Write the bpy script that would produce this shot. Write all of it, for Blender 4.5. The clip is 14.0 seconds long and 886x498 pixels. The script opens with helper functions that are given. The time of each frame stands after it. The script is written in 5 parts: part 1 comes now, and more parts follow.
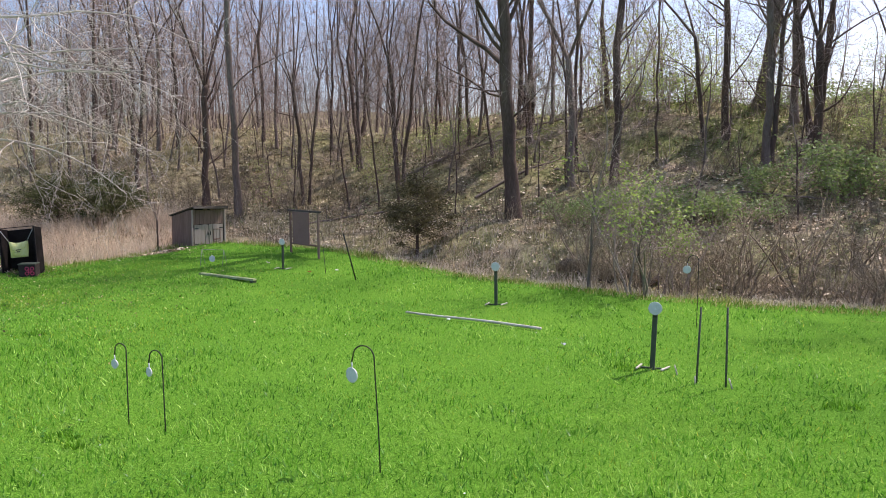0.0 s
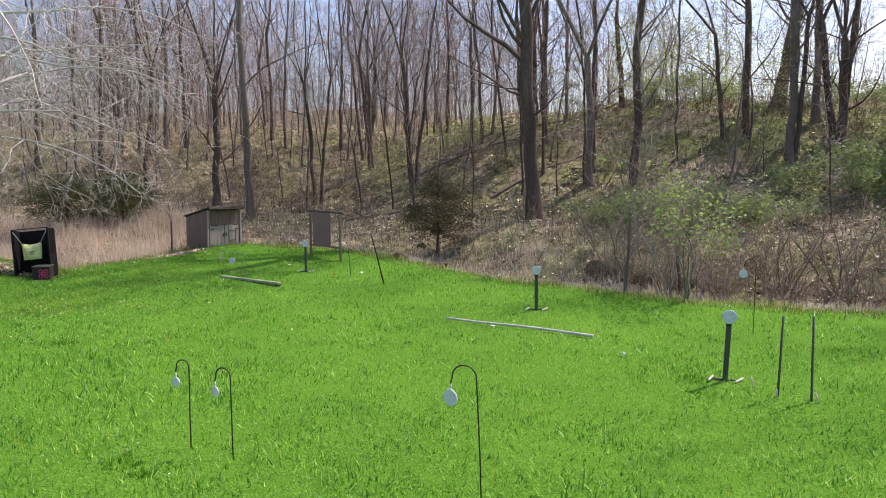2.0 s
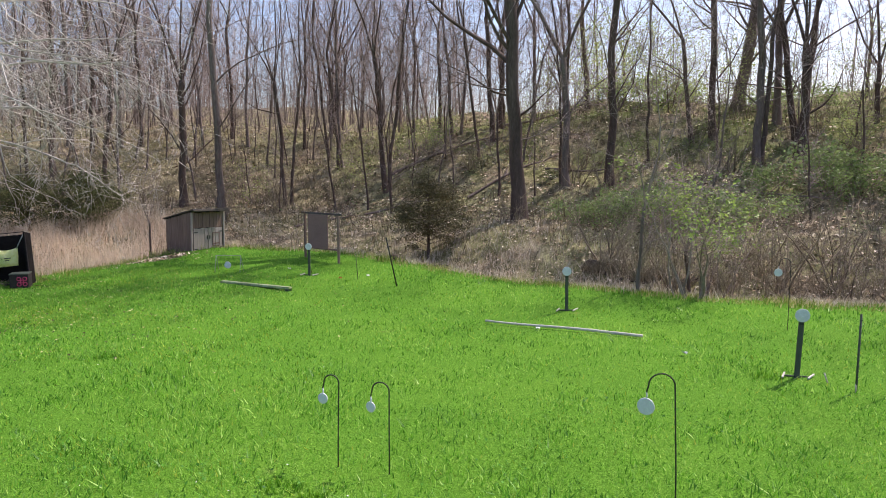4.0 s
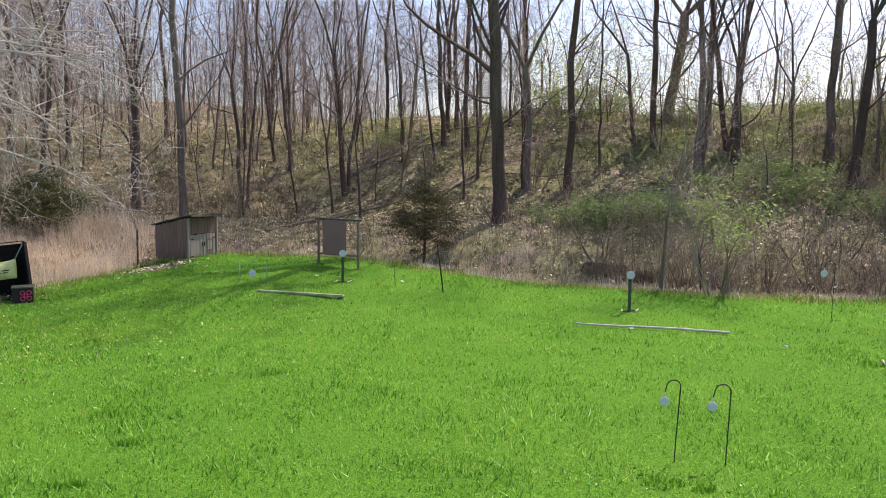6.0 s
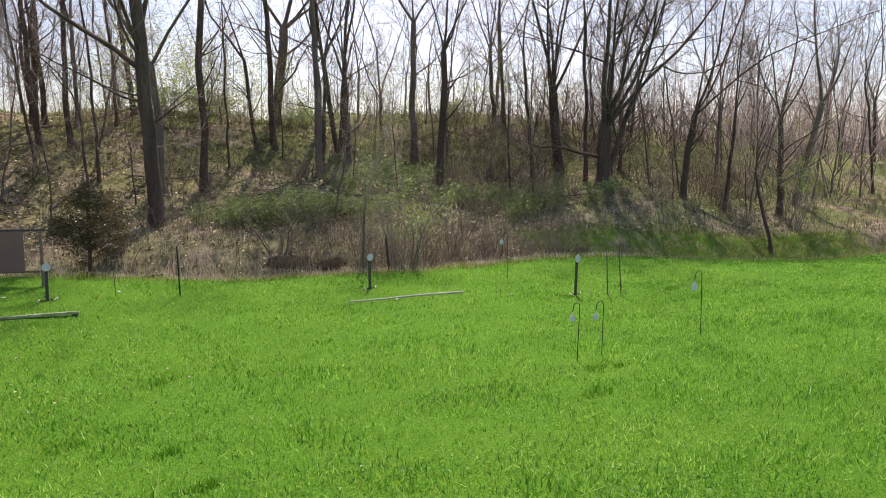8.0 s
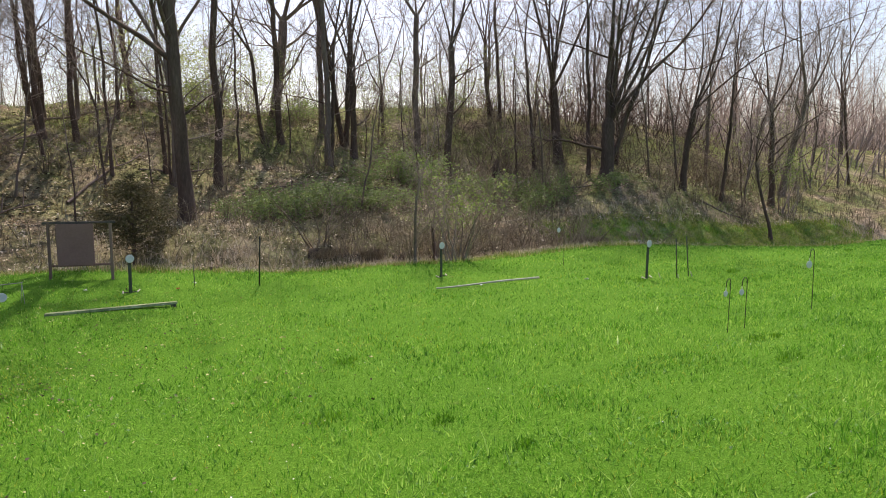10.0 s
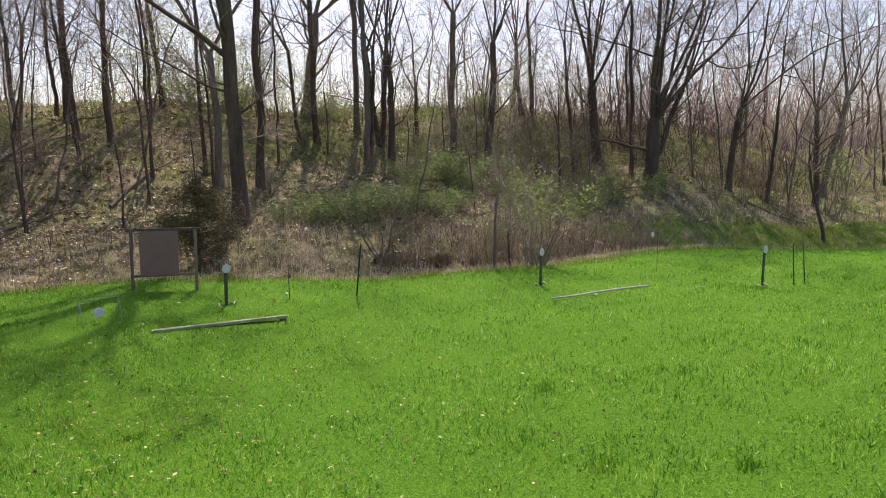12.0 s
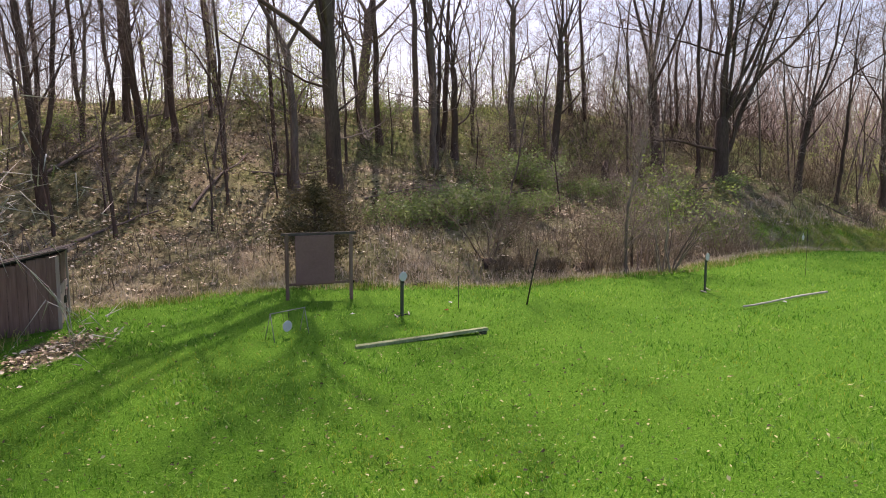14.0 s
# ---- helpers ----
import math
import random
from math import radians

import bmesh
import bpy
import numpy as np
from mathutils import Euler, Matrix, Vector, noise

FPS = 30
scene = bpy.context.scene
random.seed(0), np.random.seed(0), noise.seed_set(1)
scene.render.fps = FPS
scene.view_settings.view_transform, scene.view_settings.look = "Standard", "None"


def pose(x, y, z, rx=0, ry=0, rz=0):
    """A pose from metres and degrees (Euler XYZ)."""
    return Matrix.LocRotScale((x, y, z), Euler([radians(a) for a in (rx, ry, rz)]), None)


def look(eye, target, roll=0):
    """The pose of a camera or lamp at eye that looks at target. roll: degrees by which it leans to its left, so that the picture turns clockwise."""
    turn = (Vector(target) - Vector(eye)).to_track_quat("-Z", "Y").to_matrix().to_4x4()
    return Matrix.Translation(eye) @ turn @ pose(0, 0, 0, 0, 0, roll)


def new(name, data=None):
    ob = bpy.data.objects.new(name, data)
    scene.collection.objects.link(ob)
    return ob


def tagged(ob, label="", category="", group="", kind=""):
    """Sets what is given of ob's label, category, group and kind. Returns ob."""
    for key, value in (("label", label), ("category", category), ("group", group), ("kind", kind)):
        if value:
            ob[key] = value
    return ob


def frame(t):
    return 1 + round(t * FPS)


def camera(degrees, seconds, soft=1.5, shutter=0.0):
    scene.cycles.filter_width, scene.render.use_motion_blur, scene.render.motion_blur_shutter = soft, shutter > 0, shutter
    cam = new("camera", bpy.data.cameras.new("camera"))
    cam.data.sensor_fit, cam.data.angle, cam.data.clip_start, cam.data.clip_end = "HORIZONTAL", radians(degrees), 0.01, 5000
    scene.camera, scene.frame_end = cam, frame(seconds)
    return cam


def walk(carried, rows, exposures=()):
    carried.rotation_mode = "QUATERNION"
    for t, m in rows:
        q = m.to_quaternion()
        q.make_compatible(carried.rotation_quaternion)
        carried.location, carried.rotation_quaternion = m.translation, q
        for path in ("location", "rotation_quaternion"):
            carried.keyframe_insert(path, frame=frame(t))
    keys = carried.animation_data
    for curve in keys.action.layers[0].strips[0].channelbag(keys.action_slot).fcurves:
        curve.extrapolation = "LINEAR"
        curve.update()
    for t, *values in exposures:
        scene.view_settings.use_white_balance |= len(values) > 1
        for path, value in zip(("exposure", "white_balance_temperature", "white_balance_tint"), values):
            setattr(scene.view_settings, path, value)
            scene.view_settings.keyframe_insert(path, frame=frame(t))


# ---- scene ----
cam = camera(66.4, 14.0, 1.0)
PATH = [
    (0, (1.321, -0.311, 2.253), (1.128, 1.664, 2.0), 0.1),
    (0.5, (1.124, -0.216, 2.235), (0.932, 1.758, 1.982), 0.1),
    (1, (0.895, -0.105, 2.271), (0.707, 1.869, 2.016), 0.1),
    (1.5, (0.688, -0.005, 2.281), (0.503, 1.97, 2.025), 0.1),
    (2, (0.525, 0.085, 2.265), (0.342, 2.06, 2.009), 0.1),
    (2.5, (0.321, 0.146, 2.262), (0.145, 2.122, 2.004), 0.3),
    (3, (0.024, 0.148, 2.254), (-0.148, 2.124, 1.997), 0.3),
    (3.5, (-0.417, 0.137, 2.305), (-0.494, 2.119, 2.045), 0.1),
    (3.7, (-0.72, 0.135, 2.305), (-0.757, 2.119, 2.045), 0.1),
    (5.8, (-4.69, 0.03, 2.5), (-4.36, 1.985, 2.242), 1.0),
    (6, (-5.105, 0.08, 2.502), (-4.713, 2.024, 2.242), 1.0),
    (6.5, (-6.438, 0.169, 2.408), (-5.855, 2.067, 2.162), 1.5),
    (7, (-7.459, 0.344, 2.343), (-6.542, 2.106, 2.108), 1.3),
    (7.5, (-8.572, 0.661, 2.281), (-7.146, 2.045, 2.056), 0.7),
    (7.7, (-8.968, 0.816, 2.302), (-7.488, 2.143, 2.076), 0.6),
    (9.8, (-11.43, 2.85, 2.18), (-9.82, 4.013, 1.938), 0.3),
    (10, (-11.535, 3.043, 2.135), (-9.923, 4.203, 1.896), 0.3),
    (10.5, (-11.67, 3.693, 2.193), (-10.052, 4.844, 1.952), 0.3),
    (11, (-11.884, 4.276, 2.162), (-10.262, 5.421, 1.923), 0.2),
    (11.5, (-12.053, 4.917, 2.179), (-10.426, 6.055, 1.94), 0.2),
    (12, (-12.265, 5.579, 2.165), (-10.63, 6.707, 1.927), 0.2),
    (12.5, (-12.492, 6.368, 2.167), (-10.852, 7.489, 1.93), 0.1),
    (13, (-12.794, 7.204, 2.142), (-11.146, 8.314, 1.908), 0.2),
    (13.5, (-13.141, 8.18, 2.129), (-11.486, 9.278, 1.896), 0.2),
    (14, (-13.505, 9.152, 2.098), (-11.841, 10.238, 1.866), 0.2),
]
walk(cam, [(t, look(eye, target, roll)) for t, eye, target, roll in PATH], [(0, 0.61, 6430, 21), (6.5, 0.59, 6600, 19.5), (7.5, 0.44, 6900, 18.5), (11, 0.36, 7050, 17), (14, 0.33, 7050, 27)])

# ---- world and sun ----
SUN_AZ, SUN_EL = 38.0, 53.0
world = bpy.data.worlds.new("sky")
scene.world = world
world.use_nodes = True
wn = world.node_tree
sky = wn.nodes.new("ShaderNodeTexSky")
sky.sky_type, sky.sun_disc = "NISHITA", False
sky.sun_elevation, sky.sun_rotation = radians(SUN_EL), radians(90 - SUN_AZ)
sky.air_density, sky.dust_density, sky.ozone_density = 1.0, 2.6, 3.5
wn.nodes["Background"].inputs[1].default_value = 0.15
wn.links.new(sky.outputs[0], wn.nodes["Background"].inputs[0])
sun = new("sun", bpy.data.lights.new("sun", "SUN"))
sun.data.energy, sun.data.angle, sun.data.color = 3.9, radians(0.6), (1.0, 0.95, 0.86)
sun_way = Vector((math.cos(radians(SUN_AZ)) * math.cos(radians(SUN_EL)), math.sin(radians(SUN_AZ)) * math.cos(radians(SUN_EL)), math.sin(radians(SUN_EL))))
sun.matrix_world = look(sun_way * 60, (0, 0, 0))


# ---- materials ----
def material(name, colours, scale=3.0, fine=40.0, rough=0.8, bump_depth=0.0, metal=0.0, island=0.0, glow=0.0, stretch=(1, 1, 1), specular=0.3, spread=(0.3, 0.7)):
    """A node material: a ramp of colours over coarse and fine noise, with relief; island: how far single pieces differ; glow: light passing through."""
    m = bpy.data.materials.new(name)
    m.use_nodes = True
    t = m.node_tree
    b = t.nodes["Principled BSDF"]
    co = t.nodes.new("ShaderNodeTexCoord")
    mp = t.nodes.new("ShaderNodeMapping")
    mp.inputs["Scale"].default_value = stretch
    t.links.new(co.outputs["Object"], mp.inputs[0])
    n1, n2 = t.nodes.new("ShaderNodeTexNoise"), t.nodes.new("ShaderNodeTexNoise")
    for n, s, d in ((n1, scale, 5), (n2, fine, 4)):
        n.inputs["Scale"].default_value, n.inputs["Detail"].default_value, n.inputs["Roughness"].default_value = s, d, 0.6
        t.links.new(mp.outputs[0], n.inputs["Vector"])
    mix = t.nodes.new("ShaderNodeMath")
    mix.operation = "MULTIPLY_ADD"
    t.links.new(n2.outputs[0], mix.inputs[0])
    mix.inputs[1].default_value = 0.45
    half = t.nodes.new("ShaderNodeMath")
    half.operation = "MULTIPLY"
    half.inputs[1].default_value = 0.55
    t.links.new(n1.outputs[0], half.inputs[0])
    t.links.new(half.outputs[0], mix.inputs[2])
    last = mix.outputs[0]
    if island:
        g = t.nodes.new("ShaderNodeNewGeometry")
        add = t.nodes.new("ShaderNodeMath")
        add.operation = "MULTIPLY_ADD"
        t.links.new(g.outputs["Random Per Island"], add.inputs[0])
        add.inputs[1].default_value = island
        shift = t.nodes.new("ShaderNodeMath")
        shift.operation = "SUBTRACT"
        shift.inputs[1].default_value = island / 2
        t.links.new(last, shift.inputs[0])
        t.links.new(shift.outputs[0], add.inputs[2])
        last = add.outputs[0]
    r = t.nodes.new("ShaderNodeValToRGB")
    e = r.color_ramp.elements
    for i, c in enumerate(colours):
        p = spread[0] + (spread[1] - spread[0]) * i / max(1, len(colours) - 1)
        if i < 2:
            e[i].position = p
        el = e[i] if i < 2 else e.new(p)
        el.color = (*c, 1)
    t.links.new(last, r.inputs[0])
    t.links.new(r.outputs[0], b.inputs["Base Color"])
    b.inputs["Roughness"].default_value, b.inputs["Metallic"].default_value = rough, metal
    b.inputs["Specular IOR Level"].default_value = specular
    if bump_depth:
        u = t.nodes.new("ShaderNodeBump")
        u.inputs["Strength"].default_value, u.inputs["Distance"].default_value = 0.8, bump_depth
        t.links.new(mix.outputs[0], u.inputs["Height"])
        t.links.new(u.outputs[0], b.inputs["Normal"])
    if glow:
        tr, sh = t.nodes.new("ShaderNodeBsdfTranslucent"), t.nodes.new("ShaderNodeMixShader")
        t.links.new(r.outputs[0], tr.inputs[0])
        sh.inputs[0].default_value = glow
        t.links.new(b.outputs[0], sh.inputs[1])
        t.links.new(tr.outputs[0], sh.inputs[2])
        t.links.new(sh.outputs[0], t.nodes["Material Output"].inputs[0])
    return m


GRASS_COLOURS = [(0.047, 0.165, 0.012), (0.096, 0.295, 0.020), (0.185, 0.435, 0.034), (0.44, 0.66, 0.14)]
M_BLADE = material("grass_blade", GRASS_COLOURS, 0.55, 5.0, 0.42, island=0.42, glow=0.48, spread=(0.32, 0.68), specular=0.32)
M_DRYBLADE = material("yellowing_blade", [(0.16, 0.25, 0.02), (0.32, 0.42, 0.035), (0.52, 0.56, 0.10)], 0.9, 6, 0.55, island=0.5, glow=0.5, specular=0.12)
M_CLOVER = material("clover_leaf", [(0.035, 0.15, 0.012), (0.07, 0.25, 0.02), (0.14, 0.36, 0.04)], 1.2, 9, 0.5, island=0.45, glow=0.4)
M_TUFT = material("tuft_blade", [(0.05, 0.17, 0.010), (0.10, 0.27, 0.014), (0.18, 0.38, 0.02)], 0.9, 6, 0.45, island=0.4, glow=0.4)
M_EDGE = material("edge_blade", [(0.11, 0.19, 0.025), (0.24, 0.30, 0.05), (0.42, 0.40, 0.14), (0.60, 0.51, 0.29)], 0.9, 6, 0.6, island=0.45, glow=0.4)
M_BANK = material("bank_blade", [(0.12, 0.20, 0.03), (0.25, 0.33, 0.06), (0.43, 0.47, 0.13)], 0.9, 6, 0.55, island=0.4, glow=0.45)
M_TALLSTRAW = material("tall_dry_grass", [(0.52, 0.40, 0.29), (0.72, 0.59, 0.45), (0.88, 0.77, 0.62)], 0.8, 8, 0.75, island=0.35, glow=0.5)
M_WOODGRASS = material("woodland_grass", [(0.19, 0.17, 0.07), (0.34, 0.29, 0.14), (0.50, 0.42, 0.25), (0.64, 0.54, 0.37)], 0.9, 6, 0.7, island=0.5, glow=0.4)
M_STRAW = material("dry_grass", [(0.46, 0.365, 0.26), (0.66, 0.55, 0.42), (0.82, 0.72, 0.58)], 0.8, 8, 0.8, island=0.35, glow=0.22)
M_BRUSH = material("dead_brush", [(0.145, 0.112, 0.075), (0.26, 0.205, 0.14), (0.41, 0.33, 0.235)], 0.8, 8, 0.9, island=0.3)
M_LEAF = material("dead_leaf", [(0.10, 0.062, 0.036), (0.33, 0.222, 0.128), (0.60, 0.46, 0.295), (0.86, 0.74, 0.56)], 0.5, 9, 0.75, island=0.7)
M_UNDER = material("undergrowth", [(0.115, 0.09, 0.055), (0.235, 0.187, 0.12), (0.40, 0.325, 0.215)], 0.8, 8, 0.9, island=0.35)
M_LAWNLEAF = material("brown_leaf", [(0.05, 0.038, 0.015), (0.13, 0.11, 0.032), (0.32, 0.30, 0.10), (0.52, 0.48, 0.23)], 0.5, 9, 0.75, island=0.7)
M_GREEN = material("spring_leaf", [(0.11, 0.17, 0.055), (0.20, 0.27, 0.10), (0.32, 0.38, 0.17)], 0.9, 9, 0.5, island=0.3, glow=0.4)
M_SPRIG = material("sprig_leaf", [(0.15, 0.21, 0.065), (0.25, 0.33, 0.11), (0.37, 0.45, 0.18)], 0.9, 9, 0.5, island=0.3, glow=0.45)
M_HAZE = material("budding_leaf", [(0.30, 0.38, 0.10), (0.46, 0.54, 0.16), (0.60, 0.66, 0.25)], 0.9, 9, 0.5, island=0.3, glow=0.45)
M_LIME = material("young_leaf", [(0.17, 0.25, 0.05), (0.28, 0.37, 0.09), (0.41, 0.49, 0.16)], 0.9, 9, 0.5, island=0.3, glow=0.45)
M_CEDAR = material("cedar_needles", [(0.085, 0.075, 0.035), (0.15, 0.125, 0.06), (0.24, 0.195, 0.10)], 1.5, 14, 0.7, island=0.35, glow=0.3)
M_JUNIPER = material("juniper_needles", [(0.06, 0.068, 0.025), (0.115, 0.12, 0.045), (0.19, 0.19, 0.075)], 1.5, 14, 0.7, island=0.35, glow=0.3)
M_BARK = material("bark", [(0.05, 0.033, 0.027), (0.115, 0.078, 0.063), (0.20, 0.145, 0.118)], 2.0, 22, 0.95, 0.03, stretch=(1, 1, 0.22))
M_BARK_GREY = material("grey_bark", [(0.095, 0.07, 0.06), (0.19, 0.145, 0.125), (0.31, 0.25, 0.22)], 2.0, 22, 0.95, 0.03, stretch=(1, 1, 0.22))
M_TWIG = material("twig", [(0.15, 0.112, 0.094), (0.285, 0.22, 0.187), (0.44, 0.35, 0.305)], 1.0, 9, 0.9, island=0.25)
M_PALE = material("pale_bark", [(0.36, 0.30, 0.25), (0.58, 0.51, 0.45), (0.78, 0.72, 0.66)], 4, 30, 0.8, 0.005, island=0.15)
M_PLANK = material("weathered_plank", [(0.115, 0.066, 0.05), (0.21, 0.128, 0.103), (0.33, 0.218, 0.18)], 2.5, 30, 0.85, 0.006, stretch=(1, 1, 0.08))
M_PLANK_PALE = material("bleached_plank", [(0.235, 0.185, 0.155), (0.365, 0.295, 0.255), (0.49, 0.41, 0.36)], 2.5, 30, 0.85, 0.006, stretch=(1, 1, 0.08))
M_ROOF = material("roof_board", [(0.055, 0.042, 0.036), (0.105, 0.084, 0.072), (0.18, 0.15, 0.13)], 2.5, 25, 0.8, 0.008)
M_POST = material("dark_post", [(0.04, 0.048, 0.034), (0.075, 0.085, 0.062), (0.12, 0.128, 0.095)], 6, 50, 0.7, 0.003, stretch=(1, 1, 0.2))
M_STEEL = material("dark_steel", [(0.02, 0.024, 0.02), (0.04, 0.046, 0.038), (0.07, 0.06, 0.045)], 8, 60, 0.55, metal=0.4)
M_WHITE = material("white_paint", [(0.54, 0.54, 0.57), (0.67, 0.66, 0.69), (0.77, 0.75, 0.78)], 9, 70, 0.5)
M_WHITEWOOD = material("whitewashed_wood", [(0.38, 0.33, 0.27), (0.57, 0.51, 0.44), (0.74, 0.68, 0.60)], 5, 35, 0.75, 0.004)
M_TIMBER = material("mossy_timber", [(0.12, 0.15, 0.055), (0.26, 0.30, 0.14), (0.48, 0.50, 0.32)], 4, 30, 0.85, 0.006)
M_BOARD = material("brown_board", [(0.23, 0.125, 0.11), (0.275, 0.15, 0.135), (0.32, 0.18, 0.16)], 2, 30, 0.75, 0.002)
M_BLACK = material("black_foam", [(0.008, 0.006, 0.006), (0.014, 0.011, 0.011), (0.024, 0.019, 0.019)], 5, 60, 0.95, 0.004, specular=0.1)
M_CRATE = material("dark_crate", [(0.022, 0.014, 0.013), (0.04, 0.028, 0.026), (0.06, 0.044, 0.04)], 5, 60, 0.8, 0.003)
M_BAG = material("yellow_bag", [(0.66, 0.68, 0.22), (0.84, 0.85, 0.42), (0.92, 0.92, 0.66)], 6, 25, 0.7, 0.01, glow=0.45)
M_STRAP = material("grey_strap", [(0.24, 0.235, 0.23), (0.38, 0.37, 0.36)], 9, 60, 0.8)
M_PINK = material("pink_paint", [(0.62, 0.05, 0.13), (0.78, 0.09, 0.2)], 9, 60, 0.6)
# soil this dark carries the shade of the ditch in its colour
M_SOIL = material("shade_dark_soil", [(0.025, 0.017, 0.012), (0.055, 0.038, 0.027), (0.12, 0.085, 0.06)], 6, 40, 0.95, 0.02)
# near-black colour that paints the shade between the shed's boards
M_GAPSHADE = material("gap_shade", [(0.012, 0.010, 0.008), (0.02, 0.017, 0.014)], 4, 30, 0.95)
M_RED = material("red_scrap", [(0.35, 0.03, 0.02), (0.5, 0.06, 0.03)], 9, 40, 0.6)
M_FLOWER = material("white_petal", [(0.7, 0.7, 0.66), (0.85, 0.85, 0.8)], 20, 60, 0.6, island=0.2)


def ground_material():
    """Turf where the mask is low, a carpet of fallen leaves and soil where it is high, darkened in shade-like blotches,
    with a ragged border.
    """
    m = bpy.data.materials.new("ground")
    m.use_nodes = True
    t = m.node_tree
    b = t.nodes["Principled BSDF"]
    co = t.nodes.new("ShaderNodeTexCoord")

    def noise_node(scale, detail=6, rough=0.6):
        n = t.nodes.new("ShaderNodeTexNoise")
        n.inputs["Scale"].default_value, n.inputs["Detail"].default_value, n.inputs["Roughness"].default_value = scale, detail, rough
        t.links.new(co.outputs["Object"], n.inputs["Vector"])
        return n.outputs[0]

    def ramp(source, stops):
        r = t.nodes.new("ShaderNodeValToRGB")
        e = r.color_ramp.elements
        for i, (p, c) in enumerate(stops):
            el = e[i] if i < 2 else e.new(p)
            el.position, el.color = p, (*c, 1)
        t.links.new(source, r.inputs[0])
        return r.outputs[0]

    def blend(fac, a, c, kind="MIX"):
        x = t.nodes.new("ShaderNodeMixRGB")
        x.blend_type = kind
        for s, v in zip(x.inputs, (fac, a, c)):
            if isinstance(v, (int, float)):
                s.default_value = v
            else:
                t.links.new(v, s)
        return x.outputs[0]

    turf = blend(0.5, ramp(noise_node(0.5), [(0.32, (0.052, 0.155, 0.012)), (0.5, (0.095, 0.23, 0.018)), (0.7, (0.155, 0.29, 0.028))]),
                 ramp(noise_node(14), [(0.3, (0.04, 0.11, 0.008)), (0.55, (0.095, 0.21, 0.014)), (0.75, (0.19, 0.28, 0.035))]))
    turf = blend(0.55, turf, ramp(noise_node(55, 4, 0.7), [(0.36, (0.042, 0.125, 0.010)), (0.52, (0.095, 0.25, 0.02)), (0.66, (0.25, 0.44, 0.075))]))
    bare = ramp(noise_node(1.7, 8), [(0.66, (0, 0, 0)), (0.76, (0.6, 0.6, 0.6))])
    turf = blend(bare, turf, ramp(noise_node(25), [(0.3, (0.11, 0.12, 0.04)), (0.7, (0.28, 0.26, 0.10))]))
    litter = blend(0.55, ramp(noise_node(0.6), [(0.38, (0.15, 0.11, 0.065)), (0.5, (0.39, 0.30, 0.19)), (0.62, (0.62, 0.50, 0.34))]),
                   ramp(noise_node(18, 8, 0.7), [(0.36, (0.06, 0.04, 0.028)), (0.5, (0.29, 0.215, 0.15)), (0.64, (0.64, 0.53, 0.41))]))
    moss = ramp(noise_node(0.45, 6), [(0.36, (0, 0, 0)), (0.56, (1, 1, 1))])
    mosscol = ramp(noise_node(9), [(0.3, (0.13, 0.15, 0.045)), (0.7, (0.36, 0.39, 0.14))])
    up = t.nodes.new("ShaderNodeAttribute")
    up.attribute_name = "moss"
    litter = blend(blend(1.0, moss, up.outputs["Fac"], "MULTIPLY"), litter, mosscol)
    # dark blotches in the colour, for dappled tree shade on the slope
    litter = blend(1.0, litter, ramp(noise_node(2.4, 5, 0.65), [(0.40, (0.54, 0.54, 0.54)), (0.56, (1, 1, 1))]), "MULTIPLY")
    wild = t.nodes.new("ShaderNodeAttribute")
    wild.attribute_name = "wild"
    edge = t.nodes.new("ShaderNodeMath")
    edge.operation = "MULTIPLY_ADD"
    t.links.new(noise_node(1.8, 5), edge.inputs[0])
    edge.inputs[1].default_value = 0.7
    t.links.new(wild.outputs["Fac"], edge.inputs[2])
    mask = ramp(edge.outputs[0], [(0.72, (0, 0, 0)), (0.92, (1, 1, 1))])
    t.links.new(blend(mask, turf, litter), b.inputs["Base Color"])
    b.inputs["Roughness"].default_value = 0.95
    b.inputs["Specular IOR Level"].default_value = 0.06
    u = t.nodes.new("ShaderNodeBump")
    u.inputs["Strength"].default_value, u.inputs["Distance"].default_value = 0.9, 0.05
    t.links.new(noise_node(20, 8, 0.7), u.inputs["Height"])
    t.links.new(u.outputs[0], b.inputs["Normal"])
    return m


M_GROUND = ground_material()


# ---- mesh helpers ----
def raw_mesh(name, verts, faces, mat, flat=True):
    """A mesh from arrays: verts (n, 3), faces (m, 3) or (m, 4), or a list of such."""
    me = bpy.data.meshes.new(name)
    verts = np.asarray(verts, np.float32)
    sets = [np.asarray(f, np.int32) for f in (faces if isinstance(faces, list) else [faces]) if len(f)]
    sides = np.concatenate([np.full(len(f), f.shape[1], np.int32) for f in sets])
    me.vertices.add(len(verts))
    me.vertices.foreach_set("co", verts.ravel())
    me.loops.add(int(sides.sum()))
    me.loops.foreach_set("vertex_index", np.concatenate([f.ravel() for f in sets]))
    me.polygons.add(len(sides))
    me.polygons.foreach_set("loop_start", (np.cumsum(sides) - sides).astype(np.int32))
    me.polygons.foreach_set("loop_total", sides)
    me.update(calc_edges=True)
    me.validate()
    if not flat:
        me.polygons.foreach_set("use_smooth", np.ones(len(me.polygons), bool))
    me.materials.append(mat)
    return me


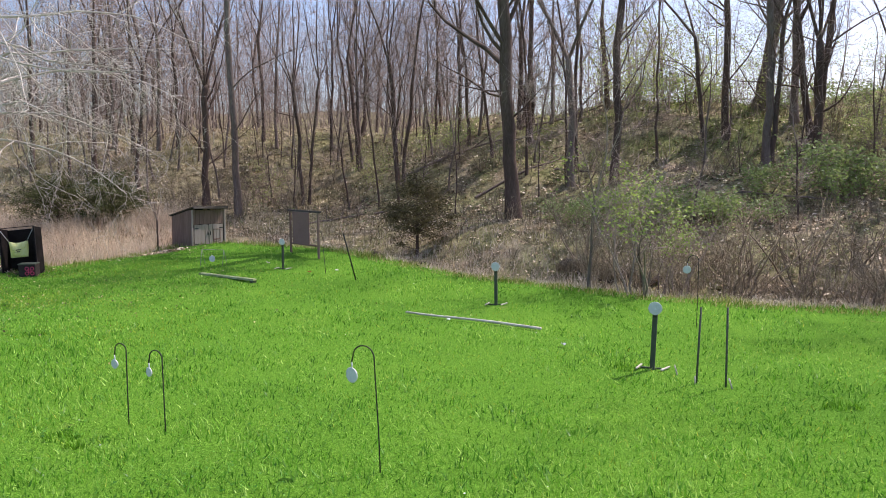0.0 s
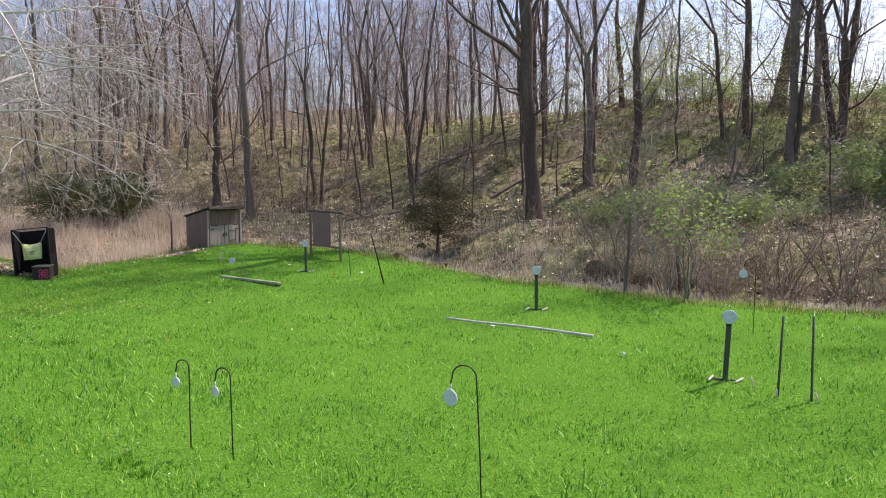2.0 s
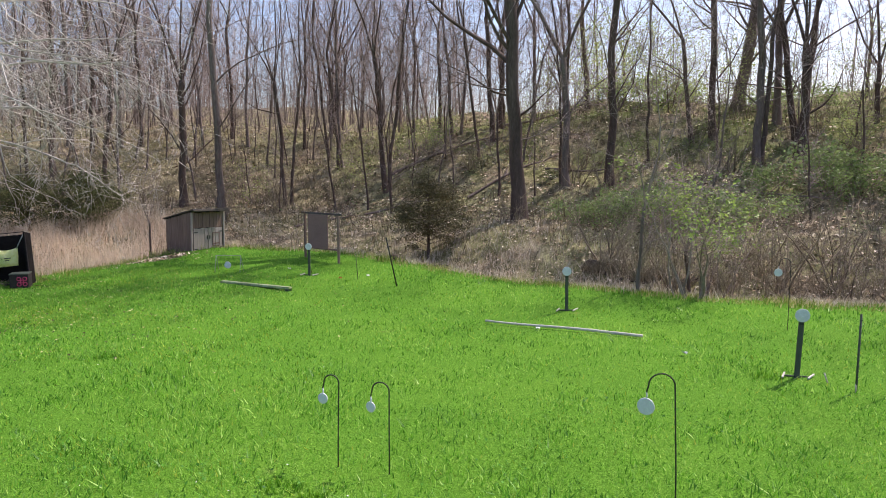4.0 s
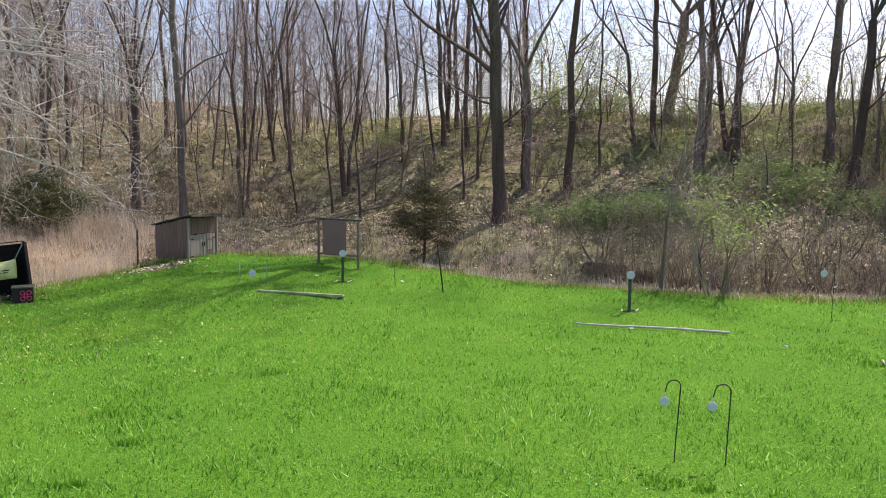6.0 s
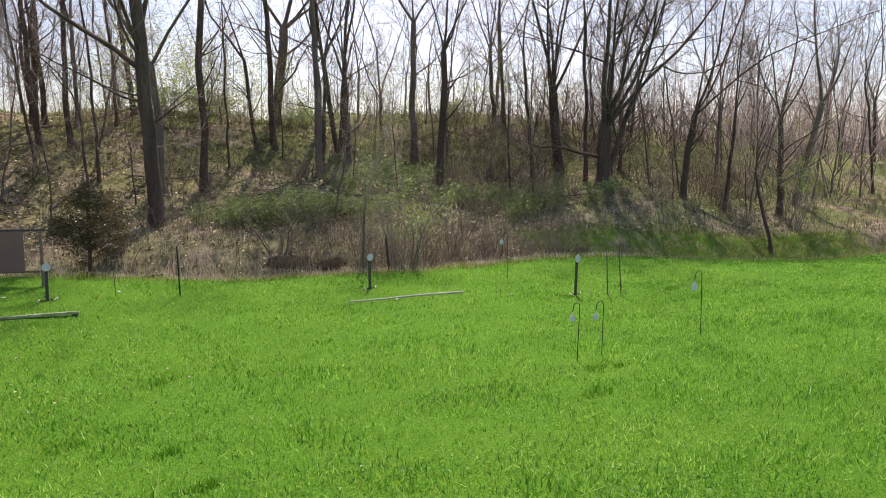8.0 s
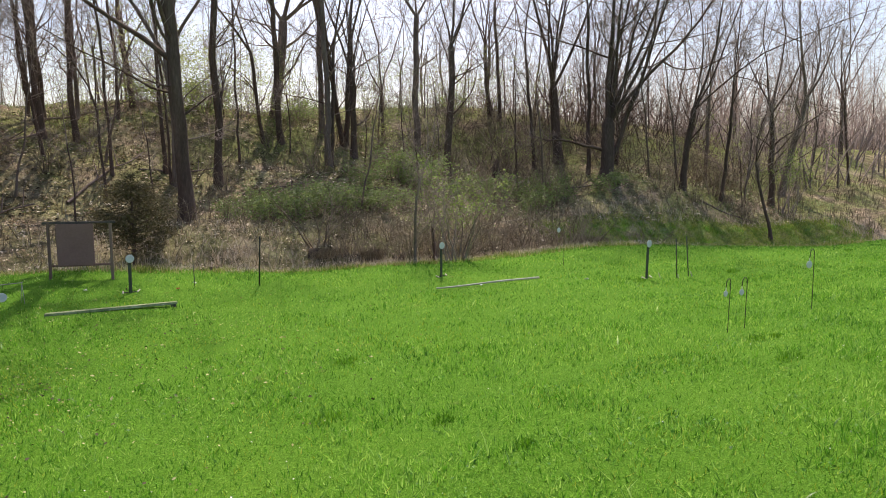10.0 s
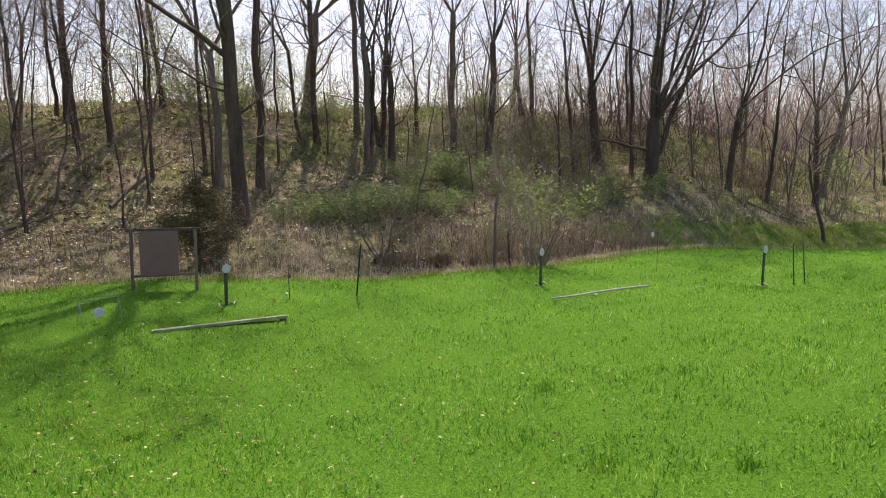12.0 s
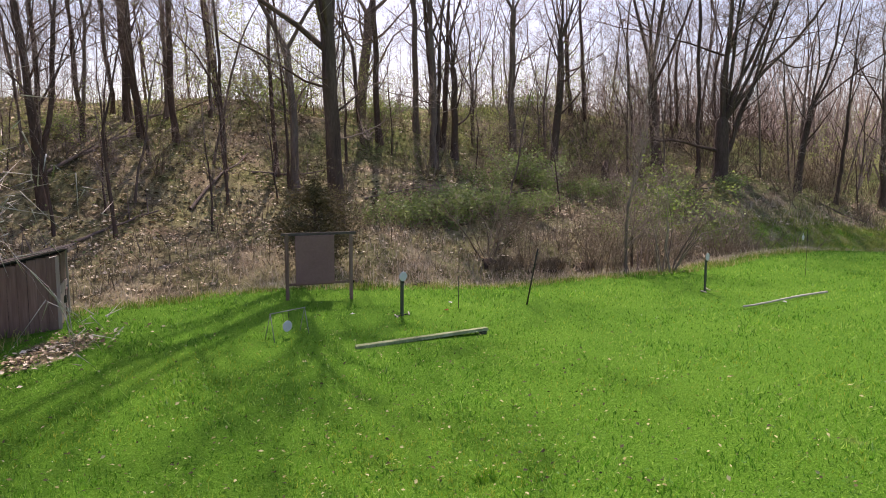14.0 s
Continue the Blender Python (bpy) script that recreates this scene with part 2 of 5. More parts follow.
def part(name, bm, mat, parent=None, label="", smooth=False):
    """Links a bmesh (or a ready mesh) as one object, under a parent."""
    if isinstance(bm, bmesh.types.BMesh):
        me = bpy.data.meshes.new(name)
        bmesh.ops.recalc_face_normals(bm, faces=bm.faces)
        bm.to_mesh(me)
        bm.free()
        me.materials.append(mat)
        if smooth:
            me.polygons.foreach_set("use_smooth", np.ones(len(me.polygons), bool))
    else:
        me = bm
    ob = new(name, me)
    if parent is not None:
        ob.parent = parent
    if label:
        ob["label"] = label
    return ob


def thing(name, m, label, category, group=""):
    ob = new(name)
    ob.empty_display_size = 0.1
    ob.matrix_world = m
    return tagged(ob, label, category, group)


def box(sx, sy, sz, at=(0, 0, 0), bevel=0.006, turn=(0, 0, 0), bm=None, wobble=0.0):
    """A bevelled block, its middle at `at`, turned by degrees."""
    out = bm or bmesh.new()
    b = bmesh.new()
    bmesh.ops.create_cube(b, size=1)
    bmesh.ops.scale(b, vec=(sx, sy, sz), verts=b.verts)
    if bevel:
        bmesh.ops.bevel(b, geom=b.edges[:], offset=min(bevel, 0.4 * min(sx, sy, sz)), segments=1, affect="EDGES")
    if wobble:
        for v in b.verts:
            v.co += Vector((random.uniform(-1, 1), random.uniform(-1, 1), random.uniform(-1, 1))) * wobble
    bmesh.ops.transform(b, matrix=pose(*at, *turn), verts=b.verts)
    me = bpy.data.meshes.new("tmp")
    b.to_mesh(me)
    b.free()
    out.from_mesh(me)
    bpy.data.meshes.remove(me)
    return out


def disc(radius, thick, at=(0, 0, 0), turn=(90, 0, 0), sides=28, bm=None):
    """A bevelled round plate, standing upright by default, facing along y."""
    out = bm or bmesh.new()
    b = bmesh.new()
    bmesh.ops.create_cone(b, cap_ends=True, segments=sides, radius1=radius, radius2=radius, depth=thick)
    rim = [e for e in b.edges if len(e.link_faces) == 2 and abs(e.calc_face_angle(0)) > 1]
    bmesh.ops.bevel(b, geom=rim, offset=thick * 0.25, segments=1, affect="EDGES")
    bmesh.ops.transform(b, matrix=pose(*at, *turn), verts=b.verts)
    me = bpy.data.meshes.new("tmp")
    b.to_mesh(me)
    b.free()
    out.from_mesh(me)
    bpy.data.meshes.remove(me)
    return out


class Tubes:
    """Gathers tapered tubes into one mesh."""

    def __init__(self):
        self.v, self.f, self.t, self.n = [], [], [], 0

    def add(self, pts, radii, sides=5):
        pts, radii = np.asarray(pts, float), np.asarray(radii, float)
        d = np.gradient(pts, axis=0)
        d /= np.linalg.norm(d, axis=1)[:, None] + 1e-9
        side = np.cross(d, np.where(np.abs(d[:, 2:3]) > 0.9, [1.0, 0, 0], [0, 0, 1.0]))
        side /= np.linalg.norm(side, axis=1)[:, None] + 1e-9
        for i in range(1, len(side)):
            w = side[i - 1] - d[i] * (side[i - 1] @ d[i])
            side[i] = w / (np.linalg.norm(w) + 1e-9)
        other = np.cross(d, side)
        a = np.arange(sides) * 2 * math.pi / sides
        ring = pts[:, None] + radii[:, None, None] * (np.cos(a)[None, :, None] * side[:, None] + np.sin(a)[None, :, None] * other[:, None])
        k = len(pts)
        i, j = np.meshgrid(np.arange(k - 1), np.arange(sides), indexing="ij")
        j2 = (j + 1) % sides
        q = np.stack([i * sides + j, i * sides + j2, (i + 1) * sides + j2, (i + 1) * sides + j], -1).reshape(-1, 4) + self.n
        self.v.append(ring.reshape(-1, 3))
        self.f.append(q)
        self.n += k * sides

    def strands(self, start, way, length, radius, bend=0.25, sides=3, rng=None, bends=False):
        """Many thin tapered twigs at once: starts (n, 3), ways (n, 3)."""
        n = len(start)
        if not n:
            return
        way = way / (np.linalg.norm(way, axis=1)[:, None] + 1e-9)
        kick = rng.normal(0, bend, (n, 3))
        end = start + (way + kick * 0.5) * length[:, None]
        s = np.cross(way, rng.normal(0, 1, (n, 3)))
        s /= np.linalg.norm(s, axis=1)[:, None] + 1e-9
        o = np.cross(way, s)
        a = np.arange(sides) * 2 * math.pi / sides
        cs = np.cos(a)[None, :, None] * s[:, None] + np.sin(a)[None, :, None] * o[:, None]
        if not bends:
            v = np.concatenate([start[:, None] + cs * (radius * 1.1)[:, None, None], end[:, None]], 1).reshape(-1, 3)
            base = (np.arange(n) * (sides + 1))[:, None] + self.n
            self.t += [base + np.array([[j, (j + 1) % sides, sides]]) for j in range(sides)]
            self.v.append(v)
            self.n += len(v)
            return
        rings = [(start, 1.0), (end, 0.3)]
        if bends:
            rings.insert(1, (start + way * length[:, None] * 0.5 + kick * length[:, None] * 0.25, 0.7))
        k = len(rings)
        v = np.stack([p[:, None] + cs * (radius * f)[:, None, None] for p, f in rings], 1).reshape(-1, 3)
        base = (np.arange(n) * k * sides)[:, None]
        quads = []
        for i in range(k - 1):
            for j in range(sides):
                j2 = (j + 1) % sides
                quads.append(base + np.array([[i * sides + j, i * sides + j2, (i + 1) * sides + j2, (i + 1) * sides + j]]))
        self.v.append(v)
        self.f.append(np.concatenate(quads) + self.n)
        self.n += len(v)

    def mesh(self, name, mat, smooth=True):
        return raw_mesh(name, np.concatenate(self.v), [f for f in self.f + self.t if len(f)], mat, not smooth)


def leaves(places, size, rng, flatness=0.0, droop=1.0, long=1.6):
    """Small bent leaves of two triangles each; flatness 1 lies them down."""
    n = len(places)
    a = rng.uniform(0, 2 * math.pi, n)
    up = rng.normal(0, 1, (n, 3)) * (1 - flatness)
    up[:, 2] = np.abs(up[:, 2]) + flatness * 2 + 0.2
    up /= np.linalg.norm(up, axis=1)[:, None]
    u = np.stack([np.cos(a), np.sin(a), np.zeros(n)], 1)
    u -= up * np.sum(u * up, 1)[:, None]
    u /= np.linalg.norm(u, axis=1)[:, None] + 1e-9
    w = np.cross(up, u)
    s = (size * rng.uniform(0.6, 1.4, n))[:, None]
    tip, tail = places + u * s * long / 2, places - u * s * long / 2
    l, r = places + w * s * 0.5 + up * s * 0.18 * droop, places - w * s * 0.5 + up * s * 0.18 * droop
    v = np.stack([tail, l, tip, r], 1).reshape(-1, 3)
    b = (np.arange(n) * 4)[:, None]
    return v, np.concatenate([b + [[0, 2, 1]], b + [[0, 3, 2]]])


def blades(places, tall, wide, rng, lean=0.45, simple=False):
    """Upright tapered blades that bend over: three triangles each, or one where simple."""
    n = len(places)
    a = rng.uniform(0, 2 * math.pi, n)
    side = np.stack([np.cos(a), np.sin(a), np.zeros(n)], 1) * (wide / 2)[:, None]
    b = rng.uniform(0, 2 * math.pi, n)
    bend = np.stack([np.cos(b), np.sin(b), np.zeros(n)], 1) * (tall * np.abs(rng.normal(0, lean, n)))[:, None]
    up = np.stack([np.zeros(n), np.zeros(n), tall], 1)
    root = places - [0, 0, 0.01]
    if simple:
        v = np.stack([root - side, root + side, root + up + bend], 1).reshape(-1, 3)
        return v, (np.arange(n) * 3)[:, None] + [[0, 1, 2]]
    mid = root + up * 0.6 + bend * 0.4
    v = np.stack([root - side, root + side, mid - side * 0.7, mid + side * 0.7, root + up * 0.95 + bend], 1).reshape(-1, 3)
    k = (np.arange(n) * 5)[:, None]
    return v, np.concatenate([k + [[0, 1, 3]], k + [[0, 3, 2]], k + [[2, 3, 4]]])


def stuff(name, verts, faces, mat, label, category):
    return tagged(new(name, raw_mesh(name, verts, faces, mat)), label, category, kind="stuff")


# ---- the lie of the land ----
EDGE = [(-60, 24), (-24, 20), (-11.4, 17.2), (-10.5, 18.7), (-9.4, 19.8), (-7.3, 20.6), (-5, 20.1), (-3, 18.9), (-1, 17.4), (0.8, 16.4),
        (2.4, 15.0), (4.3, 13.6), (5.8, 13.0), (7.4, 12.8), (8.8, 12.3), (11.5, 11.2), (14, 9.3), (18, 6.2), (30, -3), (60, -24), (300, -180)]
PROFILE_S = [0, 0.5, 1.2, 2.2, 3.5, 6, 9, 10.5, 12, 14, 15.5, 18, 24, 40, 120]
PROFILE_Z = [0, -0.18, -0.5, -0.22, 0.4, 0.9, 1.55, 2.05, 2.8, 4.0, 4.95, 5.7, 5.9, 6.0, 6.1]


def beyond(x, y):
    """Signed distance past the edge of the lawn, on arrays: positive towards the hill."""
    x, y = np.asarray(x, float), np.asarray(y, float)
    best, sign = np.full(x.shape, 1e9), np.ones(x.shape)
    for (ax, ay), (bx, by) in zip(EDGE, EDGE[1:]):
        dx, dy = bx - ax, by - ay
        u = np.clip(((x - ax) * dx + (y - ay) * dy) / (dx * dx + dy * dy), 0, 1)
        d = np.hypot(x - ax - u * dx, y - ay - u * dy)
        near = d < best
        best = np.where(near, d, best)
        sign = np.where(near, np.where(dx * (y - ay) - dy * (x - ax) > 0, 1.0, -1.0), sign)
    return best * sign


def smooth(a, b, v):
    v = np.clip((np.asarray(v, float) - a) / (b - a), 0, 1)
    return v * v * (3 - 2 * v)


def bump(x, y, cx, cy, r, h):
    return h * np.exp(-((x - cx) ** 2 + (y - cy) ** 2) / (r * r))


def lawn(x, y):
    v = np.clip(y, 3.2, 14.7)
    z = 0.464 - 0.121 * v + 0.0041 * v * v
    z = z + bump(x, y, -7.9, 19.4, 1.9, 0.18) + bump(x, y, -4.4, 18.6, 1.8, 0.15) + bump(x, y, -10.2, 18.9, 1.5, -0.2) + bump(x, y, 1.6, 17.6, 2.2, -0.28)
    z = z + bump(x, y, -9.2, 12.8, 3.0, -0.20) + bump(x, y, -11.3, 16.2, 1.6, -0.27) + bump(x, y, 2.6, 6.2, 1.8, -0.12) + bump(x, y, 0.4, 4.4, 1.0, -0.06)
    return z + 0.02 * np.sin(1.3 * x + 0.7 * y) * np.sin(0.9 * y - 0.5 * x)


def height(x, y):
    """The lie of the land, on arrays."""
    x, y = np.asarray(x, float), np.asarray(y, float)
    s = beyond(x, y)
    k = 0.58 + 0.44 * smooth(-6, 9, x) - 0.35 * smooth(22, 40, x - 0.35 * (y - 14))
    up = np.interp(s, PROFILE_S, PROFILE_Z)
    up = np.where(up > 0, up * k, up)
    up = up + 4.5 * smooth(15, 70, s) * (1 - smooth(-10, 6, x))
    up = up + 1.0 * smooth(8.5, 11.5, s) * (1 - smooth(-1, 6, x)) - 0.7 * smooth(6, 10, x) * smooth(10, 12.5, s) * (1 - smooth(15, 19, x))
    rough = smooth(0.5, 5, s)
    up = up + rough * (0.13 * np.sin(0.9 * x + 0.4 * y + 1) * np.sin(0.8 * y - 0.3 * x) + 0.22 * np.sin(0.37 * x - 0.25 * y) * np.sin(0.31 * y + 0.2 * x + 2))
    return lawn(x, y) - 0.6 * smooth(9, 18, x) * (1 - smooth(3, 9, s)) + up + bump(x, y, 18.5, 14.5, 4.2, 1.0) * rough


def spaced(a, b, fine_a, fine_b, step, grow=1.18):
    """Grid lines: even between fine_a and fine_b, ever wider out to a and b."""
    mid = list(np.arange(fine_a, fine_b + step / 2, step))
    lo, s, x = [], step, mid[0]
    while x > a:
        s *= grow
        x -= s
        lo.append(x)
    hi, s, x = [], step, mid[-1]
    while x < b:
        s *= grow
        x += s
        hi.append(x)
    return np.array(lo[::-1] + mid + hi)


gx, gy = spaced(-900, 900, -18, 26, 0.22), spaced(-900, 900, -3, 34, 0.22)
GX, GY = np.meshgrid(gx, gy)
GZ = height(GX, GY)
GS = beyond(GX, GY)
jag = 0.03 * np.random.RandomState(3).normal(size=GX.shape) * smooth(0.3, 2, GS)
nx, ny = len(gx), len(gy)
ii, jj = np.meshgrid(np.arange(ny - 1), np.arange(nx - 1), indexing="ij")
quads = np.stack([ii * nx + jj, ii * nx + jj + 1, (ii + 1) * nx + jj + 1, (ii + 1) * nx + jj], -1).reshape(-1, 4)
gmesh = raw_mesh("ground", np.stack([GX, GY, GZ + jag], -1).reshape(-1, 3), quads, M_GROUND, flat=False)


def wildness(x, y, s):
    """0 on mown lawn, 1 in the woods; the sunlit bank past the ditch and the far meadow stay green."""
    w = np.maximum(smooth(-0.3, 0.9, s), np.exp(-((x + 12.9) / 1.3) ** 2 - ((y - 16.7) / 0.7) ** 2) + np.exp(-((x + 8.9) / 0.7) ** 2 - ((y - 18.6) / 0.45) ** 2))
    w = w - 0.53 * smooth(9.5, 12, x) * (1 - smooth(22, 27, x)) * smooth(0.8, 1.6, s) * (1 - smooth(3.6, 5.2, s))
    return np.clip(w, 0, 1)


at = gmesh.attributes.new("wild", "FLOAT", "POINT")
at.data.foreach_set("value", wildness(GX, GY, GS).astype(np.float32).ravel())
at = gmesh.attributes.new("moss", "FLOAT", "POINT")
at.data.foreach_set("value", (np.maximum(0.6 + 0.4 * smooth(9, 16, GS), 0.9 * smooth(13, 17, GX)) * (0.5 + 0.5 * smooth(-12, 2, GX))).astype(np.float32).ravel())
tagged(new("ground", gmesh), "sunny green lawn rising into a leaf-strewn wooded hillside", "ground", kind="structure")


def on_ground(x, y, lift=0.0):
    return float(height(x, y)) + lift


# ---- lawn grass ----
rng = np.random.RandomState(11)
LINE = np.array([(1.0, -0.4), (-0.5, 0.2), (-5.0, 0.3), (-8.5, 0.8), (-11.3, 3.0), (-12.2, 5.6), (-13.5, 9.3)])


def off_line(x, y):
    best = np.full(x.shape, 1e9)
    for a, b in zip(LINE, LINE[1:]):
        d = b - a
        u = np.clip(((x - a[0]) * d[0] + (y - a[1]) * d[1]) / (d @ d), 0, 1)
        best = np.minimum(best, np.hypot(x - a[0] - u * d[0], y - a[1] - u * d[1]))
    return best


def sow(n, x0, x1, y0, y1, keep):
    x, y = rng.uniform(x0, x1, n), rng.uniform(y0, y1, n)
    ok = rng.uniform(0, 1, n) < keep(x, y)
    return x[ok], y[ok]


def patchy(x, y, f, seed=0.0):
    """Soft clumpiness between 0 and 1."""
    v = np.sin(f * x + 1.7 * np.sin(f * 0.6 * y + seed)) * np.sin(f * 1.1 * y + 1.3 * np.sin(f * 0.7 * x + 2 + seed)) + 0.6 * np.sin(2.3 * f * x + seed + 1.1 * f * y) * np.sin(2.1 * f * y - 0.8 * f * x)
    return np.clip(0.5 + 0.4 * v, 0, 1)


def lawn_density(x, y):
    s, d = beyond(x, y), off_line(x, y)
    k = np.clip(1.15 - d / 12, 0.22, 1)
    return k * (s < 0.25) * (0.25 + 0.75 * patchy(x, y, 1.9)) * smooth(-5, 0.8, y) * smooth(-20, -14, x) * smooth(24, 16, x)


def mown(x, y):
    return lawn_density(x, y) * np.clip(1.3 - off_line(x, y) / 7, 0.05, 1)


x, y = sow(220000, -16, 16, -2, 16, mown)
d = off_line(x, y)
lush = patchy(x, y, 2.6, 4.0) * (0.35 + 0.65 * patchy(x, y, 0.9, 1.0))
tall = (0.028 + 0.06 * lush + 0.05 * (lush > 0.7) * rng.uniform(0, 1, len(x))) * rng.uniform(0.6, 1.5, len(x))
v1, f1 = blades(np.stack([x, y, height(x, y)], 1), tall, (0.0085 + 0.0006 * d) * rng.uniform(0.6, 1.5, len(x)), rng, 0.7)
x, y = sow(1500000, -20, 24, -5, 21, lawn_density)
d = off_line(x, y)
lush = patchy(x, y, 2.6, 4.0) * (0.35 + 0.65 * patchy(x, y, 0.9, 1.0))
v2, f2 = blades(np.stack([x, y, height(x, y)], 1), (0.025 + 0.055 * lush) * rng.uniform(0.5, 1.7, len(x)), (0.0075 + 0.0009 * d) * rng.uniform(0.6, 1.5, len(x)), rng, 0.8, True)
stuff("lawn_grass", np.concatenate([v1, v2]), np.concatenate([f1, f2 + len(v1)]), M_BLADE, "short bright green lawn grass in full sun", "grass")
x, y = sow(300000, -17, 8, -3, 17, lambda x, y: lawn_density(x, y) * np.clip(patchy(x, y, 0.8, 6.0) * 1.3 - 0.25, 0, 1) * (0.3 + 0.7 * smooth(-2, -7, x)) * (1 + 1.5 * np.exp(-((x + 11) / 2.5) ** 2 - ((y - 12) / 3.0) ** 2)))
v, f = blades(np.stack([x, y, height(x, y)], 1), rng.uniform(0.025, 0.075, len(x)), (0.005 + 0.0007 * off_line(x, y)) * rng.uniform(0.7, 1.4, len(x)), rng, 0.8, True)
stuff("yellowing_grass", v, f, M_DRYBLADE, "thin yellowish patches in the mown lawn", "grass")
cx, cy = sow(26, -14, 14, 2.5, 17, lambda x, y: (beyond(x, y) < -0.8) * np.clip(1.2 - off_line(x, y) / 11, 0.1, 1) * (0.15 + 0.85 * patchy(x, y, 0.7, 3.0)))
cx = np.concatenate([cx, [-6.75, -7.2, -6.95, -2.35, -2.1, 2.75, -5.6, -8.6]])
cy = np.concatenate([cy, [6.49, 7.5, 5.54, 4.72, 4.55, 8.05, 8.8, 11.9]])
size = rng.uniform(0.05, 0.16, len(cx))
pick = np.repeat(np.arange(len(cx)), 90)
a, q = rng.uniform(0, 6.28, len(pick)), np.sqrt(rng.uniform(0, 1, len(pick)))
x, y = cx[pick] + np.cos(a) * q * size[pick] * 1.5, cy[pick] + np.sin(a) * q * size[pick]
v, f = blades(np.stack([x, y, height(x, y)], 1), (0.05 + 0.3 * size[pick] * (1.1 - q)) * rng.uniform(0.7, 1.3, len(x)), 0.011 * rng.uniform(0.7, 1.4, len(x)), rng, 0.6)
stuff("grass_tufts", v, f, M_TUFT, "darker tufts of coarse grass in the lawn", "grass")
x, y = sow(150000, -15, 9, 0, 16, lambda x, y: lawn_density(x, y) * np.clip(1.2 - off_line(x, y) / 9, 0, 1) * np.clip(patchy(x, y, 1.15, 2.4) * 1.9 - 1.0, 0, 1))
v, f = leaves(np.stack([x, y, height(x, y) + rng.uniform(0.02, 0.055, len(x))], 1), rng.uniform(0.014, 0.026, len(x)), rng, 0.45, 1.0, 1.1)
stuff("clover", v, f, M_CLOVER, "darker patches of clover among the lawn grass", "clover")
x, y = sow(260000, -13, 20, 5, 22, lambda x, y: (np.abs(beyond(x, y) + 0.1) < 0.55) * (0.2 + 0.8 * patchy(x, y, 2.2, 3.0)))
tall = rng.uniform(0.06, 0.2, len(x)) * (0.5 + 0.9 * patchy(x, y, 1.3, 8.0))
v, f = blades(np.stack([x, y, height(x, y)], 1), tall, 0.014 * rng.uniform(0.7, 1.4, len(x)), rng, 0.6)
stuff("edge_grass", v, f, M_EDGE, "longer ragged yellowish grass along the lawn's edge", "grass")


# ---- trees ----
def grow(tubes, twigs, start, way, length, radius, rng, level, spec):
    """One limb and, from it, its branches; the last level goes to fine twigs."""
    k = spec.get("steps", 7 if level < 2 else 4)
    pts, p, w = [start], np.array(start, float), np.array(way, float)
    for i in range(k):
        w = w + rng.normal(0, spec["crook"], 3) * (1 if level else 0.75)
        w[2] += spec["lift"] * (0.13 if level else 0.1)
        w /= np.linalg.norm(w)
        p = p + w * length / k
        pts.append(p.copy())
    pts = np.array(pts)
    rad = radius * (1 - 0.86 * np.linspace(0, 1, k + 1) ** 0.8)
    (spec["stout"] if radius > spec["limb"] else tubes).add(pts, rad, 6 if level == 0 else 4 if level == 1 else 3)
    for i in range(spec["kids"][level] if level < spec["levels"] else 0):
        u = rng.uniform(0.25, 1.0)
        j = min(k - 1, int(u * k))
        q = pts[j] + (pts[j + 1] - pts[j]) * (u * k - j)
        d = pts[j + 1] - pts[j]
        d /= np.linalg.norm(d)
        side = np.cross(d, rng.normal(0, 1, 3))
        side /= np.linalg.norm(side) + 1e-9
        c = d * rng.uniform(0.4, 0.85) + side * rng.uniform(0.6, 1.15)
        grow(tubes, twigs, q, c / np.linalg.norm(c), length * rng.uniform(0.35, 0.6) * (1.15 - 0.5 * u), rad[j] * rng.uniform(0.4, 0.62), rng, level + 1, spec)
    n = spec["twigs"]
    u = rng.uniform(0.15, 1.0, n) * (k - 1e-6)
    j = u.astype(int)
    q = pts[j] + (pts[j + 1] - pts[j]) * (u - j)[:, None]
    d = pts[j + 1] - pts[j]
    d /= np.linalg.norm(d, axis=1)[:, None]
    s = np.cross(d, rng.normal(0, 1, (n, 3)))
    s /= np.linalg.norm(s, axis=1)[:, None] + 1e-9
    twigs.append((q, d * rng.uniform(0.4, 0.9, (n, 1)) + s * 0.8 + [0, 0, 0.2 * spec["lift"]], np.clip(length, 0.8, 4.0) * rng.uniform(0.16, 0.45, n), np.clip(radius * 0.16 * rng.uniform(0.7, 1.2, n), spec["fine"], 0.011)))


